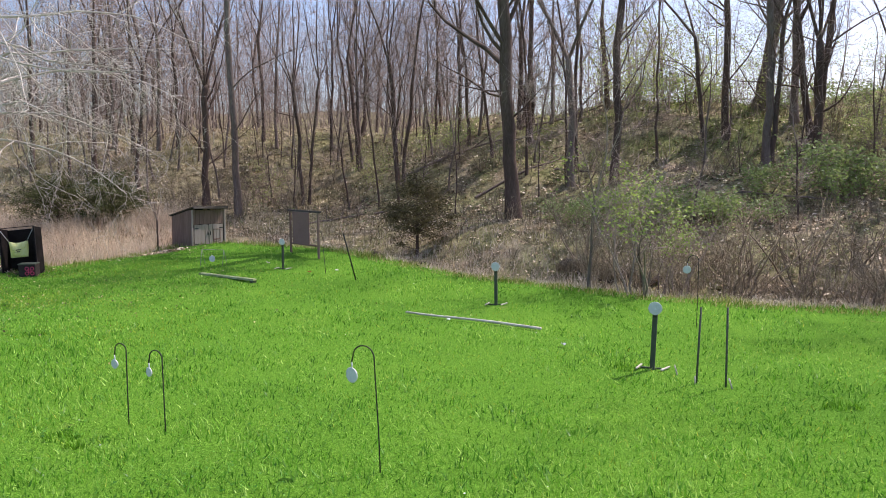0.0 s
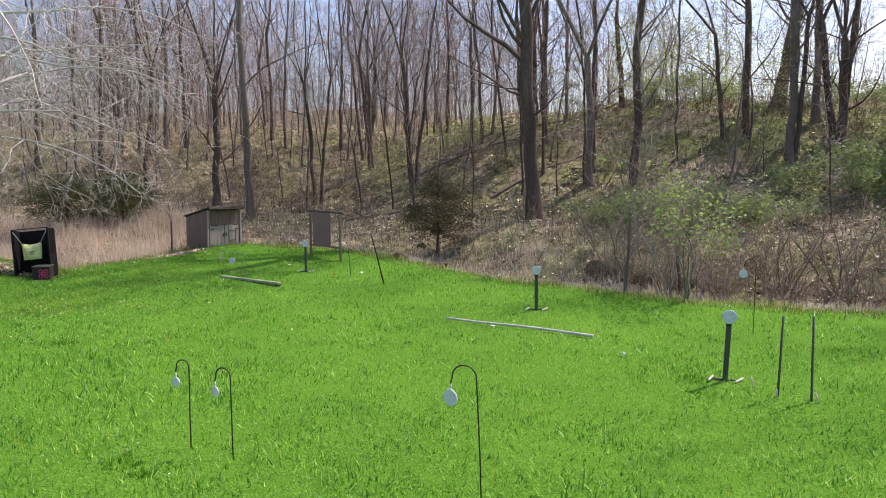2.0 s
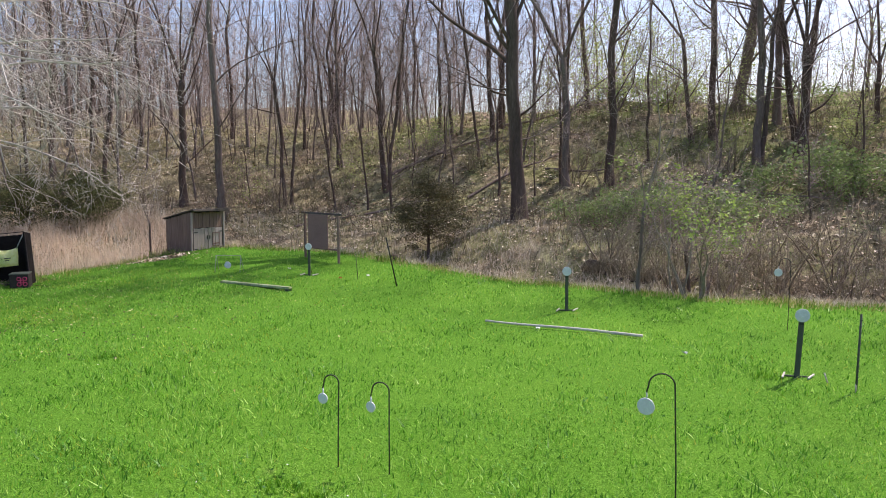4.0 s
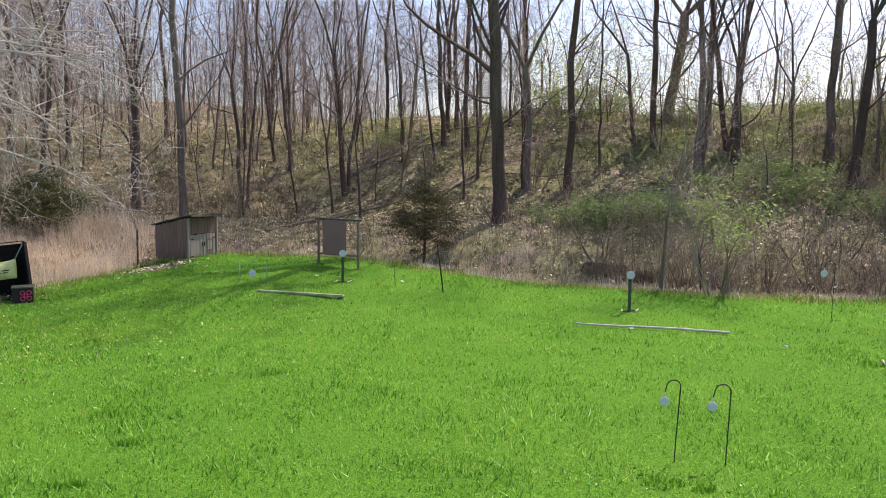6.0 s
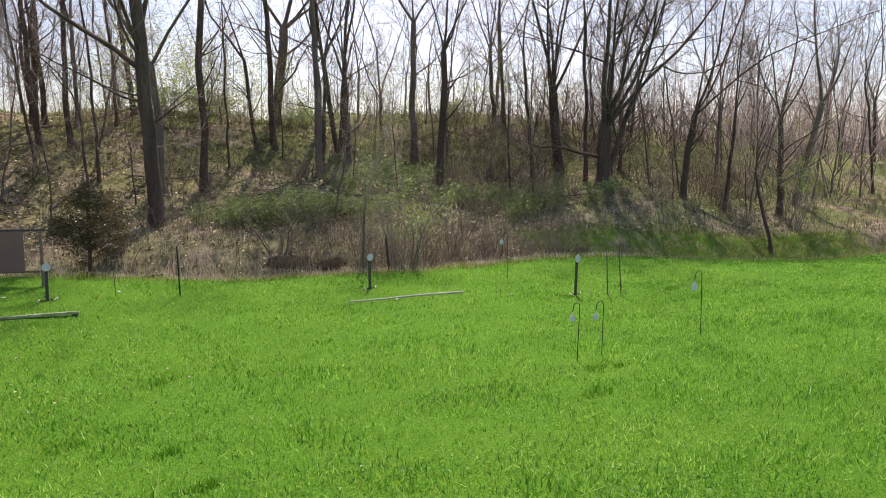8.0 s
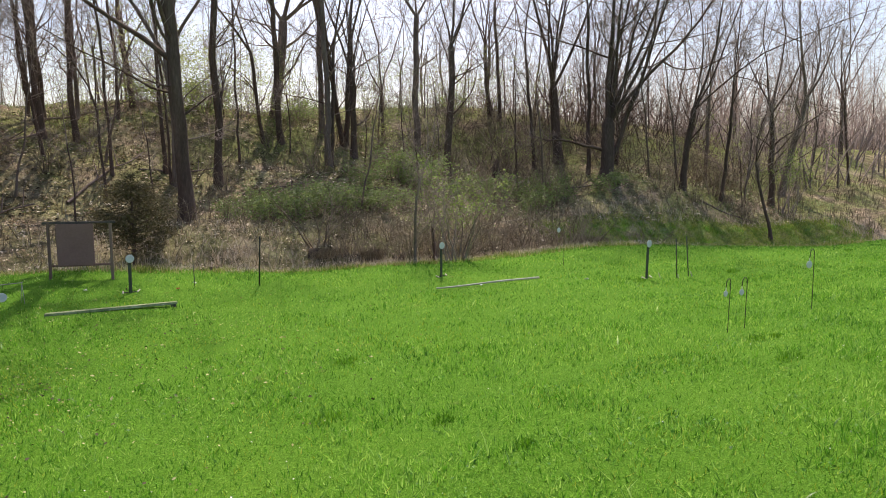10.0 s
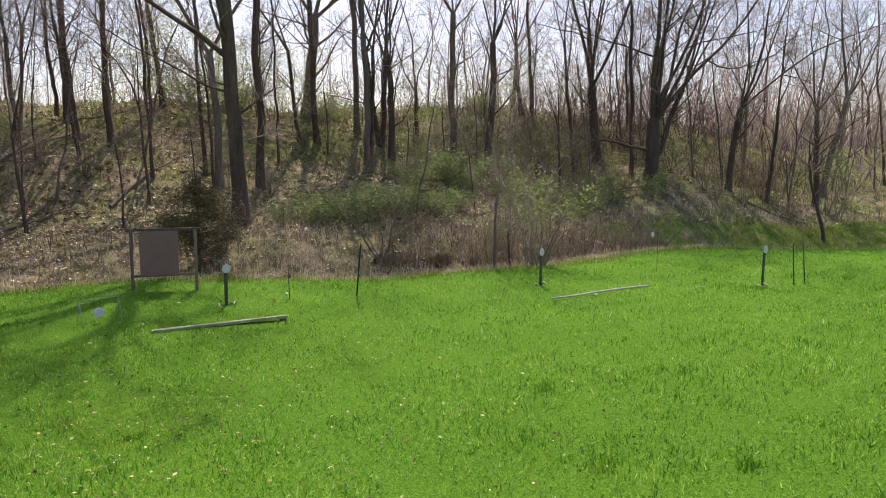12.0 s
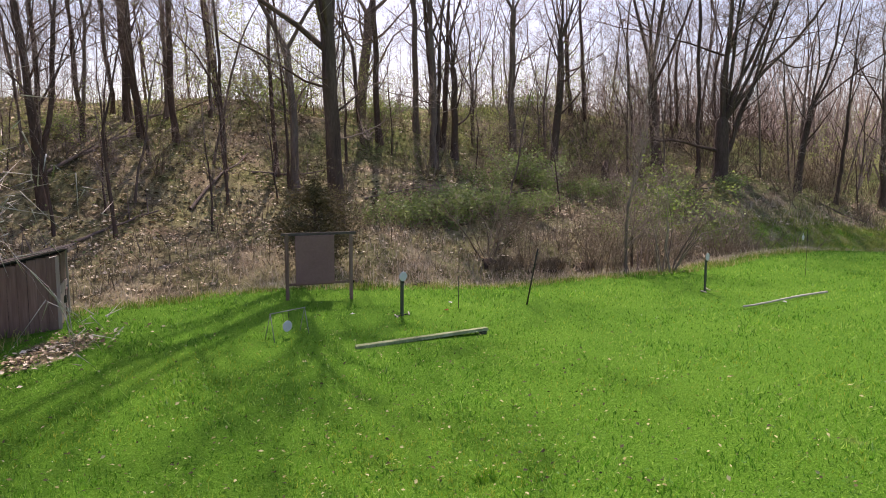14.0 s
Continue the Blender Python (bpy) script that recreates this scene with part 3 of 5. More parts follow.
def tree_meshes(seed, radius, tall, lean=(0, 0), fork=5.0, arms=2, limbs=8, spread=0.34, levels=2, kids=(5, 4, 2), twig=14, fine=0.0045, bark=None, crook=0.14, arm_ways=None, heft=1.0, boughs=()):
    """Trunk and crown of a bare tree with its foot at the origin."""
    rng = np.random.RandomState(seed)
    bole, top, fine_twigs = Tubes(), Tubes(), []
    lean = np.array([lean[0], lean[1], 1.0])
    spec = dict(levels=levels, kids=kids, twigs=twig, crook=crook, lift=0.5, fine=fine, stout=bole, limb=0.022)
    k = 9
    fork = min(fork, tall * 0.8)
    zs = np.linspace(0, fork, k + 1)
    wob = np.cumsum(rng.normal(0, 0.02 * fork / k * 3, (k + 1, 2)), axis=0)
    wob -= np.linspace(0, 1, k + 1)[:, None] * wob[-1] * 0.6
    wob -= wob[0]
    pts = np.stack([lean[0] * zs + wob[:, 0], lean[1] * zs + wob[:, 1], zs - 0.15 * (zs == 0)], 1)
    rad = radius * (1 - 0.42 * zs / max(tall * 0.75, fork))
    rad[0] *= 1.45
    rad[1] *= 1.06
    bole.add(np.concatenate([pts, [pts[-1] + [0, 0, rad[-1] * 1.6]]]), np.append(rad, rad[-1] * 0.2), 9)
    end, r_end = pts[-1], rad[-1]
    first = rng.uniform(0, 6.28)
    for i in range(arms):
        if arm_ways:
            way = np.array(arm_ways[i], float)
        else:
            a = first + i * 6.28 / max(1, arms) + rng.normal(0, 0.3)
            sp = spread * rng.uniform(0.7, 1.3) * (0.25 if i == 0 and arms < 4 else 1)
            way = np.array([math.cos(a) * sp + lean[0] * 0.6, math.sin(a) * sp + lean[1] * 0.6, 1.0])
        grow(top, fine_twigs, end - way / np.linalg.norm(way) * 0.05, way / np.linalg.norm(way), (tall - fork) * (1.0 if i == 0 else rng.uniform(0.55, 0.95)), r_end * (0.95 if arms == 1 else (1.12 if i == 0 else 0.9) / math.sqrt(arms) * heft), rng, 0, spec)
    for h, way, length, thick in boughs:
        q = [float(np.interp(h, zs, pts[:, c])) for c in range(3)]
        grow(top, fine_twigs, q, np.array(way, float) / np.linalg.norm(way), length, thick, rng, 1, spec)
    for i in range(limbs):
        u = rng.uniform(0.3, 0.98)
        j = int(u * k)
        q = pts[j] + (pts[min(k, j + 1)] - pts[j]) * (u * k - j)
        a = rng.uniform(0, 6.28)
        way = np.array([math.cos(a), math.sin(a), rng.uniform(0.3, 1.7)])
        grow(top, fine_twigs, q, way / np.linalg.norm(way), rng.uniform(0.14, 0.3) * tall, rad[j] * rng.uniform(0.2, 0.38), rng, 1, spec)
    q, w, l, r = (np.concatenate([t[i] for t in fine_twigs]) for i in range(4))
    top.strands(q, w, l, r, 0.3, 3, rng)
    return bole.mesh("trunk", bark or M_BARK), top.mesh("crown", M_TWIG)


def woods_tree(x, y, radius, tall, lean=(0, 0), fork=5.0, arms=2, limbs=8, label="", seed=0, **kw):
    bole, top = tree_meshes(seed or int(abs(x * 37 + y * 101)) + 5, radius, tall, lean, fork, arms, limbs, **kw)
    ob = thing("tree", pose(x, y, on_ground(x, y)), label or "tall bare grey-brown deciduous tree on the leaf-covered slope", "tree", "bare trees of the wood")
    part("trunk", bole, None, ob)
    part("crown", top, None, ob)
    return ob


DARK, GREY = M_BARK, M_BARK_GREY
# the trees of the slope, the crest and the meadow's edge
woods_tree(-9.48, 25.91, 0.142, 18, (-0.020, -0.008), 8.1, 1, 7, "tall straight grey bare tree behind the shed", bark=GREY, twig=18, fine=0.004)
woods_tree(-11.38, 27.11, 0.143, 17, (0.028, 0.013), 4.8, 5, 8, "bare tree with a fan of upright limbs", bark=DARK, spread=0.3, heft=0.90)
woods_tree(-7.72, 28.78, 0.081, 16, (-0.065, -0.019), 5.1, 4, 6, bark=DARK, spread=0.3, heft=0.90)
woods_tree(-7.55, 29.16, 0.064, 15, (0.104, 0.029), 5.4, 3, 6, bark=DARK)
woods_tree(-5.83, 31.59, 0.078, 15, (-0.080, -0.016), 5.2, 2, 6, bark=DARK)
woods_tree(-5.72, 31.88, 0.068, 15, (-0.053, -0.010), 4.4, 2, 6, bark=GREY)
woods_tree(-3.49, 29.42, 0.116, 16, (-0.093, -0.014), 5.6, 3, 6, "bare tree forking low, with a twin stem beside it", bark=DARK, spread=0.25, heft=0.90)
woods_tree(-3.42, 29.45, 0.081, 15, (0.112, 0.016), 5.3, 2, 6, bark=DARK)
woods_tree(-4.10, 27.71, 0.042, 9, (-0.109, -0.019), 4.4, 2, 7, "slim young bare tree above the ditch", bark=DARK)
woods_tree(1.48, 22.70, 0.235, 21, (-0.06, 0.003), 9.0, 5, 5, "thick tall dark-barked bare tree beside the dry ditch", bark=DARK, kids=(7, 5, 2), twig=24, fine=0.008, heft=1.4, arm_ways=[(-0.05, 0.04, 1), (-0.13, 0.1, 1), (0.13, -0.08, 1), (-0.28, 0.2, 1), (0.28, 0.1, 1)],
           boughs=[(5.0, (-0.85, 0.35, 1.0), 7.5, 0.095), (5.6, (-0.45, -0.5, 1.0), 7.0, 0.085), (6.2, (0.6, 0.2, 1.0), 7.0, 0.09), (7.2, (-0.6, 0.4, 1.0), 7.0, 0.08), (7.6, (0.3, -0.6, 1.0), 6.5, 0.08), (3.3, (0.8, -0.3, 0.45), 1.6, 0.05), (4.3, (-0.9, -0.2, -0.1), 2.6, 0.03), (2.6, (0.6, -0.7, 0.1), 3.2, 0.022)])
woods_tree(3.74, 26.58, 0.145, 19, (-0.046, 0.038), 4.8, 2, 5, "bare forked tree leaning over, with two wide arms", bark=GREY, twig=24, fine=0.007, heft=0.90, arm_ways=[(-0.62, 0.3, 1.0), (0.35, -0.6, 1.0)])
woods_tree(5.34, 26.28, 0.158, 18, (-0.001, 0.000), 7.4, 2, 7, "tall straight dark bare tree on the slope", bark=DARK)
woods_tree(3.57, 26.78, 0.048, 13, (-0.075, 0.008), 7.0, 2, 7, "slim young bare tree above the ditch", bark=DARK)
woods_tree(7.09, 27.19, 0.050, 13, (-0.039, 0.009), 5.7, 2, 6, "slim young bare tree above the ditch", bark=DARK)
woods_tree(9.01, 27.95, 0.088, 12, (-0.124, 0.037), 3.9, 2, 5, "crooked bare tree bending over at the top", bark=DARK, crook=0.2, arm_ways=[(-0.9, 0.0, 1), (-0.15, 0.1, 1)])
woods_tree(9.80, 27.63, 0.138, 16, (-0.045, 0.031), 6.6, 2, 6, bark=DARK)
woods_tree(11.98, 30.65, 0.262, 17, (0.083, -0.055), 4.8, 4, 6, "stout bare tree on the crest with spreading arms", bark=GREY, heft=0.90, arm_ways=[(0.1, 0.0, 1), (0.75, -0.2, 0.8), (-0.6, 0.2, 0.9), (0.5, -0.6, 0.5)])
woods_tree(10.54, 25.32, 0.147, 17, (-0.037, 0.015), 5.6, 2, 6, "tall straight grey bare tree on the slope", bark=GREY)
woods_tree(10.67, 25.29, 0.090, 15, (0.037, -0.015), 5.0, 2, 6, bark=DARK)
woods_tree(12.40, 26.16, 0.129, 15, (-0.150, 0.067), 4.1, 2, 5, "two-trunked bare tree splitting in a wide V", bark=DARK)
woods_tree(12.53, 26.19, 0.130, 15, (0.062, -0.028), 4.3, 2, 5, bark=DARK)
woods_tree(1.28, 31.85, 0.118, 15, (-0.058, 0.018), 5.5, 2, 6, bark=DARK)
woods_tree(2.43, 34.32, 0.117, 16, (-0.032, 0.011), 5.2, 2, 6, bark=DARK)
woods_tree(2.26, 31.18, 0.117, 16, (-0.018, 0.006), 6.0, 2, 6, bark=DARK)
woods_tree(2.03, 28.18, 0.062, 11, (-0.036, 0.014), 6.0, 1, 7, "thin crooked bare sapling on the slope", bark=DARK, crook=0.2)
woods_tree(4.04, 27.87, 0.080, 13, (-0.029, 0.024), 6.2, 2, 6, "slim young bare tree above the ditch", bark=DARK)
woods_tree(1.97, 34.72, 0.084, 14, (-0.047, 0.025), 3.7, 2, 6, bark=DARK)
woods_tree(3.27, 33.22, 0.092, 15, (-0.013, 0.008), 4.5, 2, 6, bark=GREY)
woods_tree(5.97, 33.36, 0.126, 15, (-0.076, 0.054), 4.2, 2, 5, bark=DARK)
woods_tree(1.79, 33.50, 0.117, 16, (-0.014, 0.008), 4.3, 2, 5, bark=DARK)
woods_tree(-0.64, 32.27, 0.084, 14, (-0.032, 0.016), 3.6, 2, 6, bark=DARK)
woods_tree(1.17, 27.10, 0.051, 9, (-0.044, 0.031), 3.2, 2, 6, "thin crooked bare sapling on the slope", bark=DARK, crook=0.2)
woods_tree(-3.06, 26.58, 0.052, 9, (-0.072, 0.036), 1.8, 2, 7, "slim young bare tree above the ditch", bark=DARK)
woods_tree(15.72, 24.28, 0.173, 15, (-0.003, 0.003), 6.7, 3, 4, "stout bare tree with two high arms", bark=GREY, heft=0.90, arm_ways=[(-0.55, 0.35, 1), (0.5, -0.4, 0.9), (0.05, 0.1, 1)])
woods_tree(14.56, 21.63, 0.179, 14, (0.011, -0.012), 6.0, 4, 4, "dark bare tree with a broken stub and upright arms", bark=DARK, heft=0.90, arm_ways=[(0.1, 0.0, 1), (0.4, -0.3, 1), (-0.2, 0.1, 1), (0.25, -0.1, 1)])
woods_tree(15.52, 26.37, 0.095, 11, (-0.022, 0.021), 2.1, 3, 3, bark=DARK, arm_ways=[(-0.12, 0.0, 1), (0.3, -0.1, 1), (-0.4, 0.2, 1)])
woods_tree(12.23, 27.43, 0.143, 17, (-0.029, 0.022), 6.6, 2, 5, "tall straight grey bare tree on the slope", bark=GREY)
woods_tree(12.21, 25.34, 0.155, 14, (-0.021, 0.019), 3.8, 5, 4, "bare tree with a sheaf of upright stems", bark=DARK, heft=0.93, arm_ways=[(-0.22, 0.1, 1), (-0.06, 0.0, 1), (0.06, 0.0, 1), (0.2, -0.1, 1), (0.32, -0.2, 1)])
woods_tree(22.23, 24.03, 0.127, 13, (-0.054, 0.071), 3.9, 4, 4, bark=DARK, spread=0.4)
woods_tree(21.74, 23.08, 0.102, 14, (-0.028, 0.038), 6.1, 2, 4, bark=DARK)
woods_tree(19.01, 19.36, 0.090, 13, (-0.068, 0.094), 5.4, 2, 5, bark=DARK)
woods_tree(16.24, 18.75, 0.055, 7, (-0.032, 0.044), 2.7, 2, 5, "thin crooked bare sapling on the slope", bark=DARK)
woods_tree(20.33, 18.70, 0.246, 16, (-0.049, 0.077), 3.7, 6, 3, "cluster of dark bare stems crowded on one foot", bark=DARK, heft=1.1, twig=26, fine=0.006, kids=(8, 5, 2), arm_ways=[(-0.08, 0.1, 1), (0.0, 0.0, 1), (0.1, -0.1, 1), (0.22, -0.2, 1), (-0.2, 0.2, 1), (0.04, 0.06, 1)])
woods_tree(18.91, 16.43, 0.095, 15, (-0.023, 0.040), 7.7, 2, 5, bark=DARK)
woods_tree(18.64, 15.43, 0.316, 16, (0.004, -0.008), 2.5, 7, 2, "broad dark bare tree with many stems leaning over", bark=DARK, heft=1.12, twig=28, fine=0.006, kids=(8, 5, 2), crook=0.15, arm_ways=[(0.0, -0.0, 1), (0.08, -0.15, 1), (0.18, -0.34, 1), (0.3, -0.6, 1), (0.02, 0.08, 1), (0.12, -0.24, 1), (0.24, -0.45, 1)])
woods_tree(19.04, 15.65, 0.132, 14, (0.177, -0.319), 3.9, 3, 5, bark=DARK, spread=0.4)
woods_tree(20.72, 12.51, 0.152, 14, (0.029, -0.072), 3.6, 4, 5, "dark bare tree leaning towards the open meadow", bark=DARK, heft=0.90, arm_ways=[(0.2, -0.45, 1), (0.12, -0.2, 1), (0.3, -0.75, 1), (0.25, -0.6, 1)])
woods_tree(21.81, 11.06, 0.087, 10, (0.020, -0.060), 4.3, 3, 6, bark=DARK, spread=0.5)
woods_tree(26.51, 13.06, 0.101, 11, (0.007, -0.020), 4.4, 3, 6, bark=GREY, spread=0.5)
woods_tree(19.75, 8.43, 0.071, 7, (-0.061, 0.223), 3.2, 3, 7, "small crooked bare tree at the meadow's edge", bark=DARK, spread=0.6)
woods_tree(24.10, 9.30, 0.142, 12, (-0.012, 0.045), 4.4, 4, 7, bark=DARK, spread=0.5)
woods_tree(27.24, 9.39, 0.177, 12, (0.043, -0.175), 4.9, 3, 7, "dark bare tree leaning towards the open meadow", bark=GREY, spread=0.6)
woods_tree(-14.62, 27.59, 0.095, 15, (0.067, 0.037), 5.4, 3, 7, bark=DARK, twig=18, fine=0.004)
woods_tree(-17.54, 32.38, 0.101, 16, (0.017, 0.010), 5.8, 3, 7, bark=DARK, twig=18, fine=0.004)
woods_tree(-19.27, 33.68, 0.117, 16, (0.020, 0.012), 5.7, 3, 7, bark=GREY, twig=18, fine=0.004)
woods_tree(-18.23, 28.28, 0.071, 14, (0.027, 0.018), 5.7, 3, 7, bark=DARK, twig=18, fine=0.004)
woods_tree(-21.89, 30.88, 0.115, 15, (0.038, 0.027), 6.4, 3, 7, bark=DARK)
woods_tree(-18.05, 30.00, 0.117, 15, (0.042, 0.026), 6.4, 3, 7, bark=DARK)
woods_tree(-16.39, 32.83, 0.111, 15, (0.026, 0.013), 5.6, 3, 7, bark=GREY)
woods_tree(-15.38, 32.82, 0.088, 15, (0.006, 0.003), 5.5, 3, 7, bark=DARK)
woods_tree(-11.70, 34.93, 0.089, 15, (0.015, 0.005), 6.0, 3, 7, bark=DARK)
woods_tree(-10.69, 34.16, 0.076, 15, (0.035, 0.012), 5.7, 3, 7, bark=GREY)
woods_tree(-8.12, 35.29, 0.076, 15, (0.036, 0.009), 5.9, 3, 7, bark=DARK)
woods_tree(-2.56, 35.46, 0.075, 14, (0.015, 0.001), 5.1, 3, 7, bark=DARK)
woods_tree(-1.16, 34.06, 0.092, 15, (-0.029, -0.002), 4.9, 3, 7, bark=DARK)
woods_tree(0.55, 30.30, 0.064, 12, (-0.121, -0.001), 5.4, 2, 6, bark=DARK)
woods_tree(-0.18, 33.09, 0.070, 13, (0.091, 0.002), 3.7, 2, 6, bark=GREY)
woods_tree(4.54, 32.15, 0.068, 14, (-0.034, 0.004), 4.7, 2, 6, bark=DARK)
woods_tree(-5.49, 28.20, 0.043, 7, (-0.128, -0.030), 2.4, 2, 6, "thin bare sapling on the slope", bark=DARK)

# the mixed wood that fills the slope
rng = np.random.RandomState(23)
KINDS = [tree_meshes(300 + i, r, t, (rng.normal(0, 0.06), rng.normal(0, 0.06)), f, a, 8, bark=(DARK, GREY)[i % 2], levels=1, kids=(8, 3), twig=17, fine=0.005, crook=0.2, spread=0.4)
         for i, (r, t, f, a) in enumerate([(0.08, 15, 4, 3), (0.06, 13, 5, 2), (0.095, 16, 3.5, 4), (0.05, 11, 3, 2), (0.07, 14, 6, 2), (0.065, 12, 2.5, 3)])]
SLIM = [tree_meshes(340 + i, r, t, (rng.normal(0, 0.12), rng.normal(0, 0.12)), f, 1, 8, bark=(DARK, GREY)[i % 2], levels=1, kids=(6, 3), twig=13, fine=0.006, crook=0.22)
        for i, (r, t, f) in enumerate([(0.03, 5.5, 2.5), (0.04, 7, 3.5), (0.025, 4.2, 2.0), (0.045, 8, 4)])]
taken = [(o.location.x, o.location.y) for o in scene.objects if o.name.startswith("tree")]


def fill(count, meshes, x0, x1, y0, y1, s0, s1, gap, label, name):
    got = 0
    for _ in range(count * 12):
        if got >= count:
            break
        px, py = rng.uniform(x0, x1), rng.uniform(y0, y1)
        s = float(beyond(px, py))
        if not s0 < s < s1 or any((px - a) ** 2 + (py - b) ** 2 < gap * gap for a, b in taken):
            continue
        taken.append((px, py))
        bole, top = meshes[rng.randint(len(meshes))]
        ob = thing(name, pose(px, py, on_ground(px, py), 0, 0, rng.uniform(0, 360)) @ Matrix.Scale(rng.uniform(0.85, 1.15), 4), label, "tree", "bare trees of the wood")
        part("trunk", bole, None, ob)
        part("crown", top, None, ob)
        got += 1


fill(66, KINDS, -36, -3, 33, 58, 12, 45, 1.4, "slim bare tree crowded in the wood", "tree")
fill(3, KINDS, 8, 28, 22, 40, 13, 24, 1.3, "slim bare tree on the crest of the hill", "tree")
fill(7, KINDS, -6, 26, 35, 58, 20, 38, 2.0, "slim bare tree on the crest of the hill", "tree")
fill(5, KINDS, 22, 33, 15, 23, 13, 18, 0.9, "slim bare tree on the wooded slope", "tree")
fill(7, KINDS, 15, 32, 9, 30, 6, 16, 1.1, "slim bare tree on the wooded slope", "tree")
fill(30, KINDS, 22, 60, 0, 36, 8, 40, 1.5, "slim bare tree beside the low meadow", "tree")
fill(64, SLIM, -22, 2, 25, 38, 6, 20, 0.8, "thin bare sapling among fallen leaves", "sapling")
fill(30, SLIM, 2, 34, 6, 32, 5, 18, 0.7, "thin bare sapling on the wooded slope", "sapling")

# far woods beyond the crest, one crowd
far = Tubes()
fr = np.random.RandomState(71)
rows = []
while len(rows) < 560:
    a, d = fr.uniform(-80, 130), fr.uniform(44, 120)
    px, py = 0 + d * math.sin(radians(a - 20)), 8 + d * math.cos(radians(a - 20))
    if beyond(px, py) > 24 or px > 40 and beyond(px, py) > 14:
        rows.append((px, py))
while len(rows) < 900:
    px, py = fr.uniform(-75, 2), fr.uniform(40, 95)
    if beyond(px, py) > 18:
        rows.append((px, py))
rows = np.array(rows)
base = np.stack([rows[:, 0], rows[:, 1], height(rows[:, 0], rows[:, 1]) - 0.2], 1)
tallness = fr.uniform(8, 15, len(rows))
far.strands(base, np.tile([0.0, 0.0, 1.0], (len(rows), 1)) + fr.normal(0, 0.05, (len(rows), 3)), tallness, fr.uniform(0.02, 0.05, len(rows)), 0.12, 4, fr, True)
pick = np.repeat(np.arange(len(rows)), 46)
n = len(pick)
u = fr.uniform(0.12, 1.0, n)
st = base[pick] + np.stack([np.zeros(n), np.zeros(n), u * tallness[pick]], 1) * [0, 0, 0.95]
far.strands(st, np.stack([fr.normal(0, 0.6, n), fr.normal(0, 0.6, n), fr.uniform(0.4, 1.2, n)], 1), fr.uniform(0.8, 3.4, n), fr.uniform(0.006, 0.013, n), 0.3, 3, fr)
n = 15000
hx, hy = fr.uniform(-48, 44, n), fr.uniform(8, 70, n)
hs = beyond(hx, hy)
ok = (hs > 15) & (hs < 55) & (fr.uniform(0, 1, n) < 0.9 - 0.68 * smooth(-4, 6, hx))
hx, hy = hx[ok], hy[ok]
n = len(hx)
far.strands(np.stack([hx, hy, height(hx, hy) - 0.1], 1), np.stack([fr.normal(0, 0.22, n), fr.normal(0, 0.22, n), np.ones(n)], 1), fr.uniform(0.8, 4.0, n), fr.uniform(0.006, 0.015, n), 0.25, 3, fr, True)
n = 9000
hx, hy = fr.uniform(30, 120, n), fr.uniform(-50, 45, n)
ok = (beyond(hx, hy) > 9) & (hx - 0.3 * hy > 26)
hx, hy = hx[ok], hy[ok]
n = len(hx)
far.strands(np.stack([hx, hy, height(hx, hy) - 0.1], 1), np.stack([fr.normal(0, 0.25, n), fr.normal(0, 0.25, n), np.ones(n)], 1), fr.uniform(3.0, 9.0, n), fr.uniform(0.02, 0.06, n), 0.3, 3, fr)
tagged(new("distant_woods", far.mesh("distant_woods", M_TWIG)), "crowd of bare grey trees far beyond the hill", "woods", kind="stuff")


# ---- fallen leaves, dry grass and brush ----
rng = np.random.RandomState(31)


def litter_density(x, y):
    s = beyond(x, y)
    return (s > 0.5) * (s < 22) * np.clip(1.15 - s / 24, 0.2, 1) * (0.3 + 0.7 * patchy(x, y, 1.2, 2.0)) * (wildness(x, y, s) > 0.5) * (1 - 0.7 * smooth(10, 15, x - 0.25 * (y - 14)))


x, y = sow(190000, -24, 26, 8, 40, litter_density)
v, f = leaves(np.stack([x, y, height(x, y) + rng.uniform(0.0, 0.06, len(x))], 1), rng.uniform(0.05, 0.09, len(x)) - 0.022 * smooth(-14, -4, -np.abs(x + 3)) * (1 - smooth(3, 9, beyond(x, y))), rng, 0.55)
stuff("fallen_leaves", v, f, M_LEAF, "tan and brown fallen leaves strewn over the hillside", "leaves")
x, y = sow(17000, -15, 6, 7, 20, lambda x, y: (beyond(x, y) < 0.2) * np.exp(-((x + 8.8) / 3.8) ** 2 - ((y - 13.0) / 3.8) ** 2))
v, f = leaves(np.stack([x, y, height(x, y) + 0.05], 1), rng.uniform(0.012, 0.030, len(x)), rng, 0.45)
px, py = np.concatenate([rng.normal(-8.9, 0.5, 500), rng.normal(-12.7, 0.8, 700)]), np.concatenate([rng.normal(18.6, 0.3, 500), rng.normal(16.6, 0.4, 700)])
v2, f2 = leaves(np.stack([px, py, height(px, py) + 0.03], 1), rng.uniform(0.03, 0.06, len(px)), rng, 0.5)
stuff("leaf_patches", v2, f2, M_LEAF, "patches of brown leaves on bare soil beside the lawn", "leaves")
stuff("lawn_leaves", v, f, M_LAWNLEAF, "scattered dry brown leaves lying on the lawn", "leaves")


def straw_density(x, y):
    s = beyond(x, y)
    return (s > 0.1) * (s < 5.5) * np.clip(1.2 - s / 5.0, 0, 1) * (0.25 + 0.75 * patchy(x, y, 1.6, 1.0)) * (x > -9.5) * (x < 24) * (wildness(x, y, s) > 0.5) * (0.4 + 0.6 * smooth(-3.5, -0.5, x)) * (1 - 0.45 * smooth(2.5, 4.5, x) * smooth(0.8, 1.8, s) * (1 - smooth(11, 14, x)))


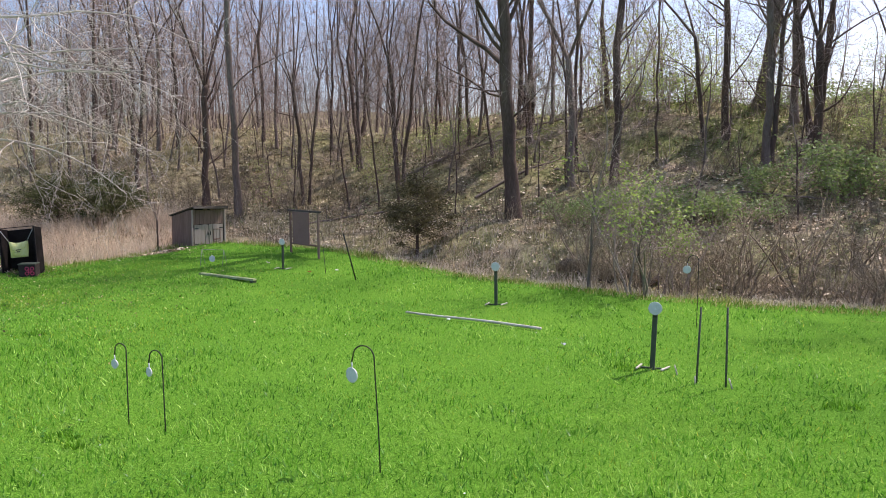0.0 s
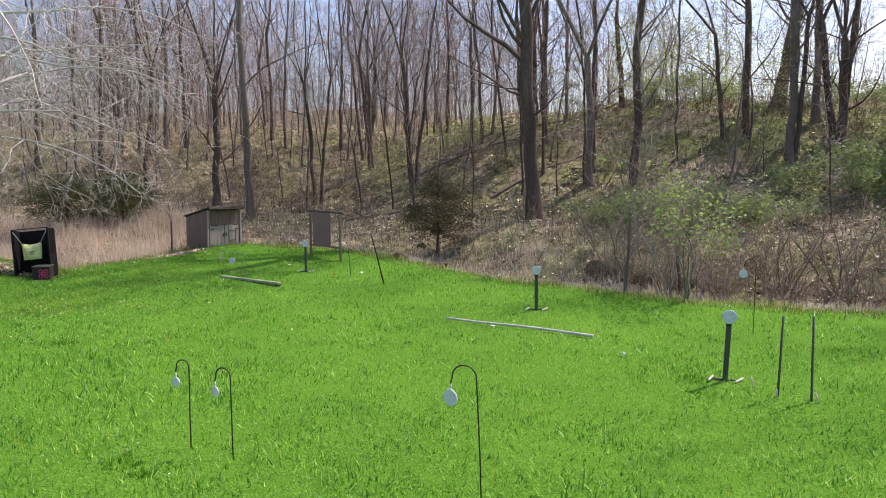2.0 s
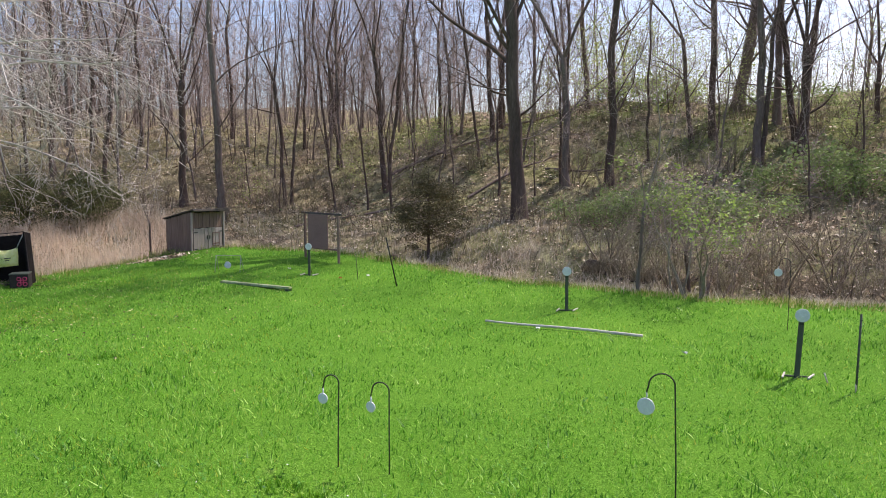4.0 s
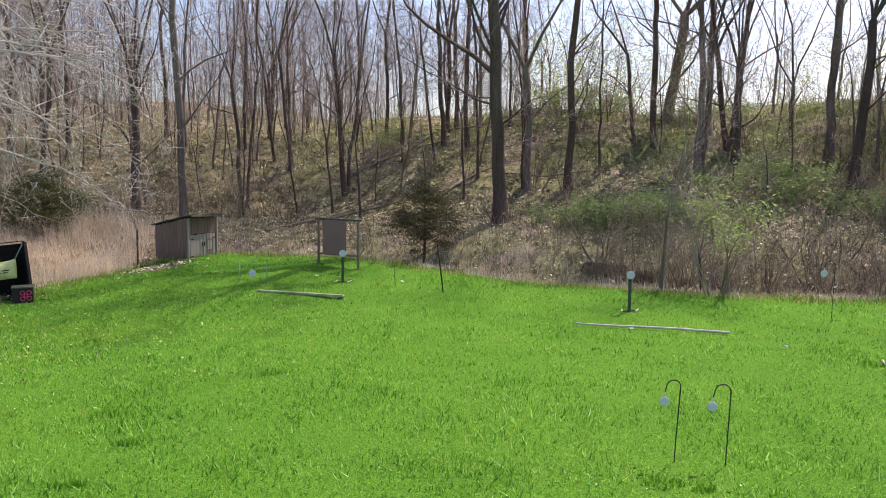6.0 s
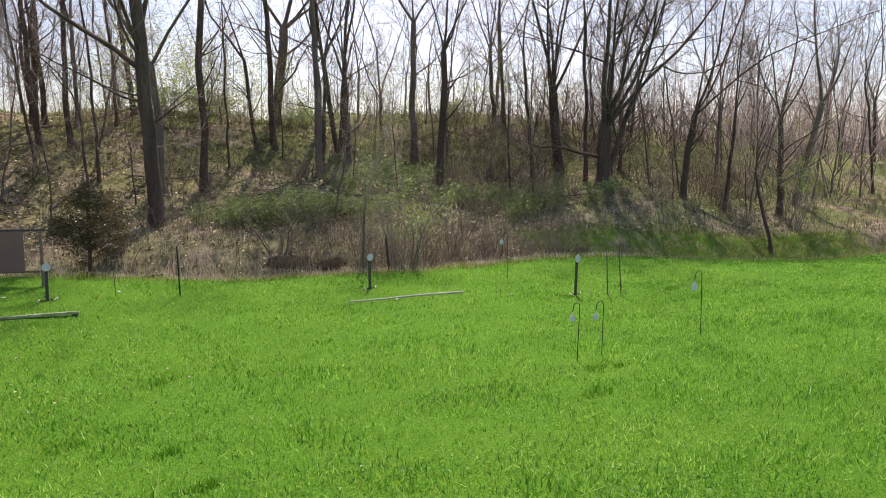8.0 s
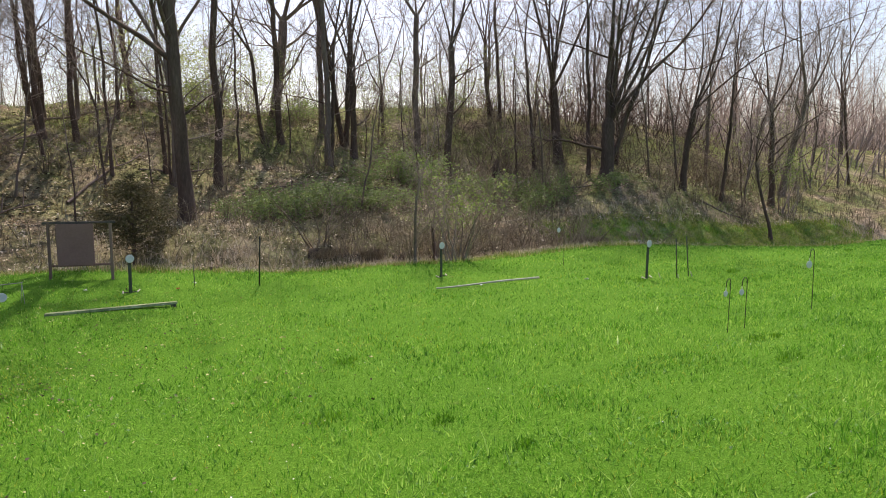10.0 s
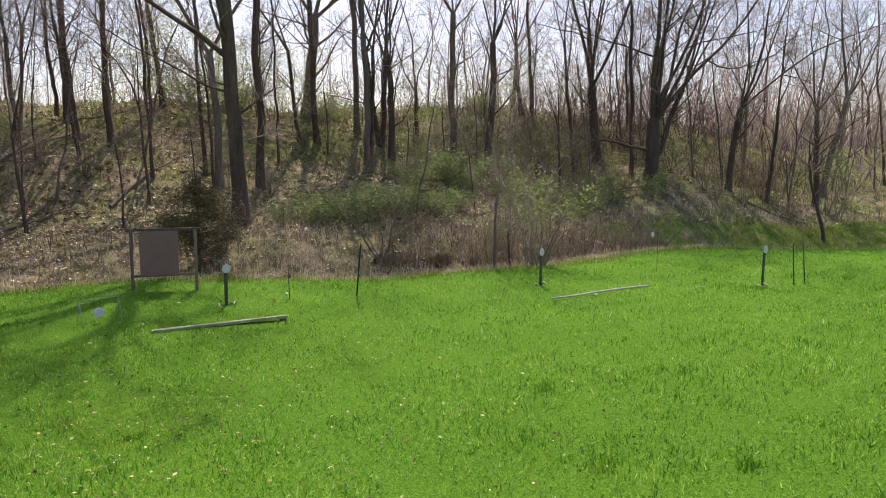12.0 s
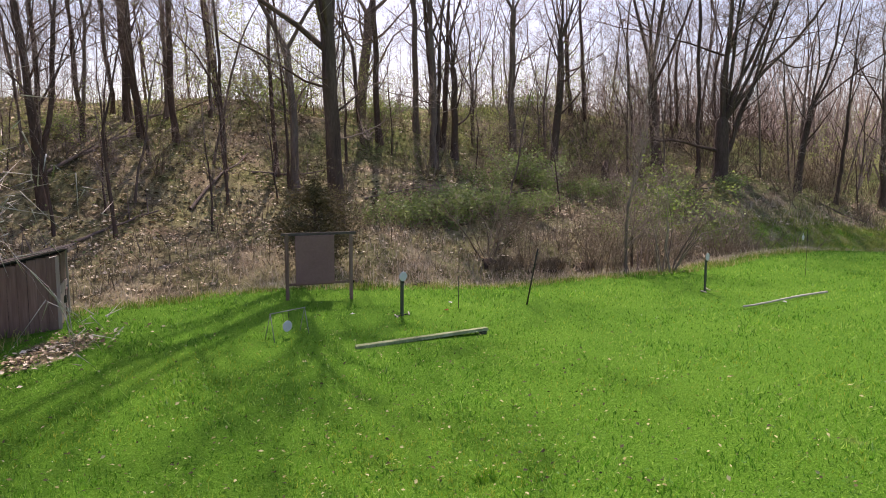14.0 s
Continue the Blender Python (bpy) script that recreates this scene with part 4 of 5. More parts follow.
x, y = sow(230000, -9.5, 24, 2, 26, straw_density)
t = rng.uniform(0.08, 0.34, len(x))
v, f = blades(np.stack([x, y, height(x, y)], 1), t, 0.012 + 0.006 * rng.uniform(0, 1, len(x)), rng, 0.6)
stuff("dry_ditch_grass", v, f, M_STRAW, "matted tan dead grass along the ditch", "dry grass")
x, y = sow(160000, -5, 14, 8, 22, lambda x, y: (np.abs(beyond(x, y) - 0.7) < 0.9) * np.clip(patchy(x, y, 1.7, 9.0) * 1.5 - 0.35, 0, 1))
v, f = blades(np.stack([x, y, height(x, y)], 1), rng.uniform(0.06, 0.22, len(x)), rng.uniform(0.012, 0.024, len(x)), rng, 0.9, True)
stuff("pale_edge_straw", v, f, M_STRAW, "pale matted straw where the lawn meets the ditch", "dry grass")
x, y = sow(44000, -9.5, 24, 2, 28, lambda x, y: straw_density(x, y) * patchy(x, y, 0.7, 5.0) * (0.2 + 0.8 * smooth(1.5, 4, beyond(x, y))))
t = rng.uniform(0.3, 0.95, len(x))
v, f = blades(np.stack([x, y, height(x, y)], 1), t, 0.010 + 0.006 * rng.uniform(0, 1, len(x)), rng, 0.35)
stuff("brown_ditch_stalks", v, f, M_UNDER, "tangled brown dead stalks along the ditch", "brush")
x, y = sow(60000, -26, -8.6, 16.5, 26, lambda x, y: (beyond(x, y) > 0.0) * (beyond(x, y) < 5.0) * (0.5 + 0.5 * patchy(x, y, 1.5)) * ~((x > -10.0) & (y > 18.9)))
t = rng.uniform(0.2, 0.95, len(x)) * (0.6 + 0.5 * patchy(x, y, 1.1, 2.0))
v, f = blades(np.stack([x, y, height(x, y)], 1), t, 0.009 + 0.006 * rng.uniform(0, 1, len(x)), rng, 0.65)
stuff("tall_dry_grass", v, f, M_TALLSTRAW, "stand of tall pale tan dead grass beside the shed", "dry grass")
x, y = sow(60000, -16, 26, 16, 42, lambda x, y: (beyond(x, y) > 12) * (beyond(x, y) < 26) * (x - 0.4 * y > -18) * (0.3 + 0.7 * smooth(-6, 4, x)) * patchy(x, y, 0.5, 3.0) ** 2)
t = rng.uniform(0.08, 0.25, len(x))
v, f = blades(np.stack([x, y, height(x, y)], 1), t, 0.02 + 0.012 * rng.uniform(0, 1, len(x)), rng, 0.6)
stuff("hilltop_grass", v, f, M_GREEN, "thin yellowish green grass on the crest of the hill", "grass")
x, y = sow(34000, -30, -5, 18, 40, lambda x, y: (beyond(x, y) > 3.5) * (beyond(x, y) < 18) * (0.3 + 0.7 * patchy(x, y, 0.7, 4.0)))
v, f = blades(np.stack([x, y, height(x, y)], 1), rng.uniform(0.06, 0.26, len(x)), rng.uniform(0.02, 0.035, len(x)), rng, 0.8, True)
stuff("pale_woodland_grass", v, f, M_WOODGRASS, "thin pale dry grass sprouting under the trees", "grass")
x, y = sow(130000, 10, 26, 5, 18, lambda x, y: (beyond(x, y) > 0.6) * (wildness(x, y, beyond(x, y)) < 0.66) * 1.0)
v, f = blades(np.stack([x, y, height(x, y)], 1), rng.uniform(0.05, 0.14, len(x)), 0.016 + 0.008 * rng.uniform(0, 1, len(x)), rng, 0.6, True)
stuff("bank_grass", v, f, M_BANK, "sunlit green grass on the bank past the ditch", "grass")

x, y = sow(80000, -22, 34, 4, 36, lambda x, y: (beyond(x, y) > 2.5) * (beyond(x, y) < 20) * (0.15 + 0.85 * patchy(x, y, 0.9, 6.0) ** 1.5) * (0.5 + 0.5 * smooth(-2, 8, x)) * (wildness(x, y, beyond(x, y)) > 0.6))
t = rng.uniform(0.15, 0.9, len(x)) * (0.5 + 0.6 * patchy(x, y, 0.6, 2.0))
v, f = blades(np.stack([x, y, height(x, y)], 1), t, 0.014 + 0.010 * rng.uniform(0, 1, len(x)), rng, 0.7)
stuff("woodland_undergrowth", v, f, M_UNDER, "tangle of dead brown stems under the trees", "undergrowth")
x, y = sow(60000, -10, 32, 6, 34, lambda x, y: (beyond(x, y) > 3.5) * (beyond(x, y) < 20) * patchy(x, y, 0.8, 9.0) ** 2 * (0.25 + 0.75 * smooth(4, 14, x)))
v, f = leaves(np.stack([x, y, height(x, y) + rng.uniform(0.02, 0.45, len(x)) ** 1.5], 1), 0.06 + 0 * x, rng, 0.3)
stuff("green_undergrowth", v, f, M_GREEN, "sparse olive green plants sprouting under the trees", "undergrowth")


# ---- shrubs ----
def shrub_mesh(seed, tall, wide, count, twigs, bark, upright=1.0, fine=0.004, thick=1.0):
    r = np.random.RandomState(seed)
    tb, tw = Tubes(), []
    spec = dict(levels=2, kids=(4, 2), twigs=twigs, crook=0.16, lift=0.3, fine=fine, stout=tb, limb=1.0)
    for _ in range(count):
        a, q = r.uniform(0, 6.28), r.uniform(0, 0.25) * wide
        w = np.array([math.cos(a) * wide / tall * 0.6, math.sin(a) * wide / tall * 0.6, upright]) * [1, 1, 1] + r.normal(0, 0.1, 3)
        grow(tb, tw, (math.cos(a) * q, math.sin(a) * q, -0.08), w / np.linalg.norm(w), tall * r.uniform(0.7, 1.1), 0.012 * thick + 0.008 * tall * r.uniform(0.5, 1) * thick, r, 1, spec)
    q, w, l, rr = (np.concatenate([t[i] for t in tw]) for i in range(4))
    tb.strands(q, w, l, rr, 0.35, 3, r)
    return tb.mesh("branchwork", bark), q + w / np.linalg.norm(w, axis=1)[:, None] * l[:, None] * 0.8


def leafy(places, per, size, seed, mat, name="foliage", spread=0.06, flat=0.1):
    r = np.random.RandomState(seed)
    p = np.repeat(places, per, axis=0)
    v, f = leaves(p + r.normal(0, spread, p.shape), size + 0 * p[:, 0], r, flat)
    return raw_mesh(name, v, f, mat)


def shrub(x, y, meshes, label, category="shrub", group="", scale=1.0, turn=0.0):
    ob = thing("shrub", pose(x, y, on_ground(x, y), 0, 0, turn) @ Matrix.Scale(scale, 4), label, category, group)
    for me, n in zip(meshes, ("branchwork", "foliage")):
        part(n, me, None, ob)
    return ob


rng = np.random.RandomState(41)
BRUSH = [(shrub_mesh(500 + i, t, w, 11, 5, M_BRUSH, 1.0, 0.007, 1.1)[0],) for i, (t, w) in enumerate([(1.5, 1.3), (1.9, 1.2), (1.2, 1.5), (2.3, 1.5)])]
n = 0
while n < 20:
    px, py = rng.uniform(-2, 20), rng.uniform(7, 22)
    s = float(beyond(px, py))
    if 0.7 < s < 6 and rng.uniform() < (1.1 - s / 8) * (0.12 if px < 2.8 else 1) * (0.2 if px > 11 else 1):
        shrub(px, py, BRUSH[rng.randint(4)], "leafless brown brush with dense thin twigs in the ditch", "brush", "ditch brush", rng.uniform(0.6, 1.0), rng.uniform(0, 360))
        n += 1
n = 0
while n < 72:
    px, py = rng.uniform(-18, 26) if n < 36 else rng.uniform(8, 27), rng.uniform(8, 34)
    s = float(beyond(px, py))
    if 5 < s < 15:
        shrub(px, py, BRUSH[rng.randint(4)], "leafless brown brush among the trees", "brush", "hillside brush", rng.uniform(0.5, 0.9), rng.uniform(0, 360))
        n += 1
for px, py, k in [(5.4, 15.6, 0.9), (6.1, 14.9, 0.8), (6.7, 15.6, 1.0), (7.4, 14.8, 0.8), (7.9, 15.5, 1.0), (8.6, 14.4, 0.8), (9.3, 14.6, 0.9), (9.9, 13.6, 0.7), (4.3, 15.6, 0.8), (8.2, 16.6, 1.0), (9.2, 16.0, 1.0), (6.2, 16.8, 1.0)]:
    shrub(px, py, BRUSH[int(px * 10) % 4], "leafless brown brush with dense thin twigs in the ditch", "brush", "ditch brush", k, px * 91)
for px, py, k in [(14.6, 18.6, 1.3), (16.0, 20.0, 1.5), (17.4, 18.4, 1.4), (18.6, 20.4, 1.6), (16.6, 22.6, 1.6), (19.6, 22.0, 1.6), (13.4, 20.6, 1.3), (15.2, 16.6, 1.1), (21.6, 16.6, 1.4), (20.8, 13.6, 1.2), (22.6, 13.0, 1.3), (12.4, 17.6, 1.2)]:
    shrub(px, py, BRUSH[int(px * 10) % 4], "tall leafless brown brush among the trees", "brush", "hillside brush", k, px * 47)
THICKET = [(shrub_mesh(540 + i, t, w, 12, 9, M_BARK, 1.0, 0.005, 0.7)[0],) for i, (t, w) in enumerate([(2.6, 2.4), (3.2, 2.2)])]
for px, py, k in [(15.4, 19.2, 0.9), (17.0, 21.0, 1.0), (19.0, 18.6, 1.0), (20.6, 20.6, 1.1), (18.0, 23.4, 1.1), (21.4, 23.0, 1.1), (21.0, 15.2, 0.9), (22.8, 17.4, 1.0), (24.4, 14.0, 1.0), (24.0, 19.6, 1.1), (26.4, 12.0, 1.0), (27.4, 16.0, 1.1), (29.4, 11.0, 1.0), (15.6, 23.6, 1.0), (30.6, 14.4, 1.1), (23.0, 11.8, 0.8), (22.4, 21.6, 1.3), (24.0, 21.4, 1.5), (25.4, 20.6, 1.5), (26.2, 18.8, 1.5), (27.6, 18.0, 1.5), (29.2, 17.0, 1.5), (30.8, 16.4, 1.5), (32.2, 15.2, 1.5), (25.2, 18.0, 1.2), (23.6, 19.0, 1.2)]:
    shrub(px, py, THICKET[int(px * 10) % 2], "dark leafless thicket under the trees", "thicket", "dark thickets", k, px * 29)
st, tips = shrub_mesh(520, 1.0, 1.9, 12, 7, M_TWIG)
HONEY = (st, leafy(tips, 5, 0.06, 5, M_SPRIG, spread=0.13))
for px, py, k in [(3.2, 22.2, 0.8), (3.9, 21.4, 0.9), (4.6, 20.9, 1.0), (5.4, 20.4, 0.9), (6.1, 19.9, 1.0), (7.0, 19.6, 0.9), (7.9, 19.3, 0.8), (12.6, 19.4, 0.9), (13.6, 18.8, 1.0), (14.8, 18.1, 1.0), (16.2, 17.1, 0.9), (11.0, 20.6, 0.9), (17.4, 14.8, 0.8), (13.4, 16.4, 0.9), (11.1, 21.7, 1.3), (11.9, 21.3, 1.1), (9.3, 22.0, 0.9), (5.0, 22.6, 0.9), (6.2, 21.4, 0.9), (14.8, 16.2, 0.9)]:
    shrub(px, py, HONEY, "low green shrub in new leaf under the trees", "shrub", "green undergrowth", k, px * 77)
st, tips = shrub_mesh(521, 2.6, 1.5, 8, 9, M_TWIG)
tips = tips[tips[:, 2] > 1.25]
LIME = (st, leafy(tips, 6, 0.042, 6, M_LIME, spread=0.12))
shrub(4.05, 13.85, LIME, "slender shrub with fresh yellow-green leaves by the ditch", "shrub", "", 1.05, 30)
shrub(4.75, 14.7, LIME, "slender shrub with fresh yellow-green leaves by the ditch", "shrub", "", 0.9, 200)
shrub(23.0, 8.6, LIME, "slender shrub with fresh yellow-green leaves by the ditch", "shrub", "", 1.2, 120)
for px, py, k in [(9.5, 33, 1.5), (11, 35, 1.4), (7.5, 34, 1.3), (16, 32, 1.4), (13, 30, 1.0), (-1, 33, 0.8), (21, 26, 1.2)]:
    shrub(px, py, HONEY, "rounded green shrub on the crest of the hill", "shrub", "crest shrubs", k * 0.9, px * 50)


st, tips = shrub_mesh(523, 3.2, 2.2, 9, 9, M_TWIG, 1.0, 0.004, 0.6)
BUDDING = (st, leafy(tips, 5, 0.048, 8, M_HAZE, spread=0.17))
for px, py, k in [(7.0, 31.8, 1.2), (8.4, 31.2, 1.2), (9.8, 30.6, 1.0), (5.6, 35.2, 1.3), (9.4, 32.6, 1.3), (7.8, 33.4, 1.3), (13.6, 30.4, 1.1), (18.4, 26.2, 1.1), (11.6, 31.0, 1.0), (3.6, 34.6, 0.9), (22.0, 24.4, 1.1), (20.4, 25.4, 0.9), (16.6, 28.6, 1.0), (24.6, 21.6, 1.0), (29.0, 12.6, 1.0), (33.5, 10.6, 1.1), (-1.6, 31.6, 0.7), (-5.0, 30.0, 0.6), (-9.0, 29.0, 0.6), (17.6, 19.6, 0.7), (14.0, 24.6, 0.7)]:
    shrub(px, py, BUDDING, "loose shrub with a thin haze of budding leaves", "shrub", "budding shrubs", k, px * 63)


def grass_clump(x, y, wide, tall, seed):
    """An overhanging clump of dead grass on a cut bank."""
    r = np.random.RandomState(seed)
    n = 900
    a, q = r.uniform(0, 6.28, n), np.sqrt(r.uniform(0, 1, n))
    p = np.stack([np.cos(a) * q * wide / 2, np.sin(a) * q * wide / 3, -0.05 + 0.12 * (1 - q)], 1)
    v, f = blades(p, tall * r.uniform(0.5, 1.2, n), 0.012 * r.uniform(0.7, 1.4, n), r, 0.9)
    ob = thing("grass_clump", pose(x, y, on_ground(x, y)), "dark matted clump of dead grass at the ditch", "grass clump", "grass clumps")
    part("tuft", raw_mesh("tuft", v, f, M_UNDER), None, ob)


# the clumps at x 3.2 and 4.1 are added for the ditch's shaded hollow
for px, py, wd, tl, sd in [(12.5, 13.2, 1.3, 0.4, 1), (3.2, 18.0, 1.2, 0.25, 2), (4.1, 16.9, 1.0, 0.25, 3), (11.7, 13.5, 0.9, 0.3, 4)]:
    grass_clump(px, py, wd, tl, sd)


def cut_bank(x, y, length, turn, seed):
    """A low undercut lip of bare soil with roots, where the lawn breaks off into the ditch; the shade there is put into
    its dark colour.
    """
    r = np.random.RandomState(seed)
    us, vs = np.linspace(-0.5, 0.5, 22), np.linspace(-1, 1, 9)
    lip = 0.5 + 0.5 * np.cos(np.pi * 2 * us)[:, None] * -1 + r.uniform(-0.15, 0.15, (22, 9))
    h = np.clip(1 - vs[None] ** 2, 0, 1) ** 0.6 * lip
    a = radians(turn)
    gx2 = us[:, None] * length * math.cos(a) - vs[None] * 0.22 * math.sin(a) + r.normal(0, 0.015, (22, 9))
    gy2 = us[:, None] * length * math.sin(a) + vs[None] * 0.22 * math.cos(a) + r.normal(0, 0.015, (22, 9))
    gz2 = height(x + gx2, y + gy2) - 0.03 + 0.2 * h
    i, j = np.meshgrid(np.arange(21), np.arange(8), indexing="ij")
    quads2 = np.stack([i * 9 + j, (i + 1) * 9 + j, (i + 1) * 9 + j + 1, i * 9 + j + 1], -1).reshape(-1, 4)
    ob = thing("soil_bank", pose(x, y, 0), "crumbling soil bank at the lip of the ditch, coloured dark as shade", "soil bank", "soil banks")
    part("soil", raw_mesh("soil", np.stack([gx2, gy2, gz2], -1).reshape(-1, 3), quads2, M_SOIL), None, ob)
    roots = Tubes()
    n = 26
    u = r.uniform(-0.45, 0.45, n) * length
    st = np.stack([u * math.cos(a), u * math.sin(a), height(x + u * math.cos(a), y + u * math.sin(a)) + 0.05], 1)
    roots.strands(st, r.normal(0, 1, (n, 3)) * [1, 1, 0.5], r.uniform(0.15, 0.4, n), r.uniform(0.004, 0.009, n), 0.5, 3, r, True)
    part("roots", roots.mesh("roots", M_BRUSH), None, ob, "thin pale roots")


# dark soil laid where the ditch lies in shade
for px, py, ln, tn, sd in [(-1.7, 18.2, 1.8, -33, 5), (3.5, 17.6, 2.2, -52, 1), (4.5, 16.5, 1.2, -50, 2), (12.1, 13.4, 1.0, -28, 3)]:
    cut_bank(px, py, ln, tn, sd)


def cedar(x, y, tall, wide, seed, label, trunk=0.35, mat=None):
    """An evergreen bush: a trunk, crooked boughs and ragged clumps of short sprays."""
    r = np.random.RandomState(seed)
    ob = thing("evergreen_bush", pose(x, y, on_ground(x, y)), label, "evergreen")
    tb = Tubes()
    tb.add([(0, 0, -0.1), (0.02, 0, tall * 0.3), (0, 0.02, tall * 0.9)], [0.06, 0.045, 0.01], 6)
    n = 84
    c = r.normal(0, 1, (n, 3))
    c /= np.linalg.norm(c, axis=1)[:, None]
    c *= r.uniform(0.2, 1.0, (n, 1)) ** 0.5 * r.uniform(0.75, 1.2, (n, 1))
    mid = (tall + trunk) / 2
    slim = 0.95 - 0.5 * c[:, 2]
    c = np.stack([c[:, 0] * wide / 2 * slim, c[:, 1] * wide / 2 * slim, mid + c[:, 2] * (tall - trunk) / 2], 1)
    st = np.stack([np.zeros(n), np.zeros(n), np.clip(c[:, 2] - 0.3 * np.hypot(c[:, 0], c[:, 1]), 0.15, tall * 0.85)], 1)
    tb.strands(st, c - st, np.linalg.norm(c - st, axis=1), np.full(n, 0.014), 0.12, 3, r, True)
    part("trunk", tb.mesh("trunk", M_BARK), None, ob)
    per = 170
    q = np.repeat(np.arange(n), per)
    size = r.uniform(0.07, 0.24, n)
    p = c[q] + r.normal(0, 1, (n * per, 3)) * size[q][:, None] * [1.35, 1.35, 0.6]
    v, f = leaves(p, 0.026 + 0 * p[:, 0], r, 0.0, 0.5, 2.8)
    part("foliage", raw_mesh("foliage", v, f, mat or M_CEDAR), None, ob)


cedar(-1.55, 20.65, 2.75, 2.0, 61, "brownish green evergreen bush at the foot of the slope", 0.22)
cedar(-14.6, 22.2, 2.1, 2.4, 62, "dark evergreen bush behind the tall dry grass", 0.1, M_JUNIPER)
cedar(-13.2, 23.2, 1.9, 2.3, 63, "dark evergreen bush behind the tall dry grass", 0.1, M_JUNIPER)
# small trees at the lawn's edge
edge_thicket, _ = shrub_mesh(530, 2.6, 1.0, 15, 14, M_BRUSH, 1.3, 0.003, 0.45)
shrub(3.3, 14.9, (edge_thicket,), "many-stemmed bare bush at the edge of the lawn", "bush", "", 0.8, 40)
woods_tree(3.09, 14.5, 0.04, 6.0, (0.02, 0.0), 1.8, 3, 8, "slim bare tree at the edge of the lawn", bark=GREY, levels=1, kids=(8, 3), twig=24, fine=0.003, spread=0.3, crook=0.2)
woods_tree(4.3, 14.7, 0.04, 4.2, (-0.12, 0.0), 1.2, 3, 5, "small crooked bare tree beside the ditch", bark=DARK, levels=1, kids=(6, 3), twig=20, fine=0.004, spread=0.6, crook=0.26)
woods_tree(-9.74, 20.0, 0.03, 3.4, (0.02, 0.0), 1.05, 3, 2, "thin forked bare sapling beside the shed", bark=DARK, levels=1, kids=(5, 2), twig=9, fine=0.003, crook=0.2, arm_ways=[(-0.3, 0.0, 1), (0.34, 0.05, 1), (0.03, 0.12, 1)])
# the pale tree whose drooping twigs hang in from the side
side = thing("tree", pose(-16.9, 20.4, on_ground(-16.9, 20.4)), "pale-barked bare tree with long drooping twigs", "tree")
r = np.random.RandomState(81)
bole, tops, tw = Tubes(), Tubes(), []
bole.add([(0, 0, -0.2), (0.05, 0, 2), (0.1, 0.1, 5), (0.1, 0.2, 9)], [0.3, 0.24, 0.18, 0.08], 9)
spec = dict(levels=2, kids=(8, 5, 2), twigs=5, crook=0.24, lift=-0.62, fine=0.008, steps=10, stout=tops, limb=1.0)
for h, wx, wy, up, l in [(3.0, 1, 0.0, 0.35, 4.6), (3.4, 1, -0.25, 0.35, 5.2), (3.8, 1, 0.1, 0.3, 6.4), (4.3, 1, -0.1, 0.3, 6.6), (4.7, 1, -0.25, 0.3, 6.2), (5.2, 1, 0.2, 0.35, 6.8), (5.7, 1, 0.0, 0.35, 6.4), (6.2, 1, -0.3, 0.3, 6.6), (6.8, 1, -0.1, 0.3, 6.8), (7.4, 1, 0.1, 0.25, 7.0), (8.0, 1, -0.1, 0.2, 6.6), (3.8, 0.3, -1, 0.4, 4.0), (6.2, -0.6, 0.6, 0.4, 5.0), (5.0, 0.2, 1, 0.5, 4.5)]:
    w = np.array([wx, wy, up])
    grow(tops, tw, (0.08, 0.08, h), w / np.linalg.norm(w), l * 1.18, 0.062, r, 0, spec)
q, w, l, rr = (np.concatenate([t[i] for t in tw]) for i in range(4))
tops.strands(q, w, l, rr, 0.35, 3, r)
part("trunk", bole.mesh("trunk", M_PALE), None, side)
part("crown", tops.mesh("crown", M_PALE), None, side)


# fallen limbs and a stump on the slope
def fallen(x, y, length, turn, radius, label, mat):
    ob = thing("fallen_branch", pose(x, y, 0), label, "branch", "fallen branches")
    rr = np.random.RandomState(int(x * 10 + 400))
    a = radians(turn)
    pts, kids = [], []
    for u in np.linspace(-0.5, 0.5, 9):
        px, py = math.cos(a) * u * length + rr.normal(0, 0.03), math.sin(a) * u * length + rr.normal(0, 0.03)
        pts.append((px, py, on_ground(x + px, y + py) + radius * 0.8 + 0.05 * (u + 0.5)))
    tb = Tubes()
    tb.add(pts, [radius * (1 - 0.07 * i) for i in range(9)], 7)
    part("limb", tb.mesh("limb", mat), None, ob)
    for i in (3, 5, 7):
        tb = Tubes()
        q = np.array(pts[i])
        w = np.array([math.cos(a + rr.choice([-0.8, 0.8])), math.sin(a + rr.choice([-0.8, 0.8])), rr.uniform(0.3, 1.0)])
        tb.add([q, q + w * 0.25 * length * 0.5, q + w * 0.25 * length + [0, 0, 0.05]], [radius * 0.45, radius * 0.3, radius * 0.12], 5)
        part("side_branch", tb.mesh("side_branch", mat), None, ob)


for fx, fy, fl, ft, fr2 in [(2.0, 28.4, 4.5, 25, 0.06), (4.8, 27.6, 3.6, -20, 0.045), (6.6, 24.0, 3.0, -35, 0.04), (-2.6, 27.2, 3.2, 15, 0.05), (-1.0, 31.2, 5.0, 20, 0.07), (9.6, 21.2, 2.8, -40, 0.045), (17.0, 16.4, 3.2, -60, 0.05), (12.4, 22.6, 3.4, -30, 0.05), (-5.6, 26.0, 2.6, 40, 0.04), (20.6, 10.6, 2.2, -70, 0.05), (4.0, 33.8, 4.2, 5, 0.06)]:
    fallen(fx, fy, fl, ft, fr2, "dead fallen branch lying on the leafy slope", M_BARK_GREY)
fallen(16.9, 18.7, 1.1, -50, 0.06, "pale barkless log lying on the slope", M_PALE)
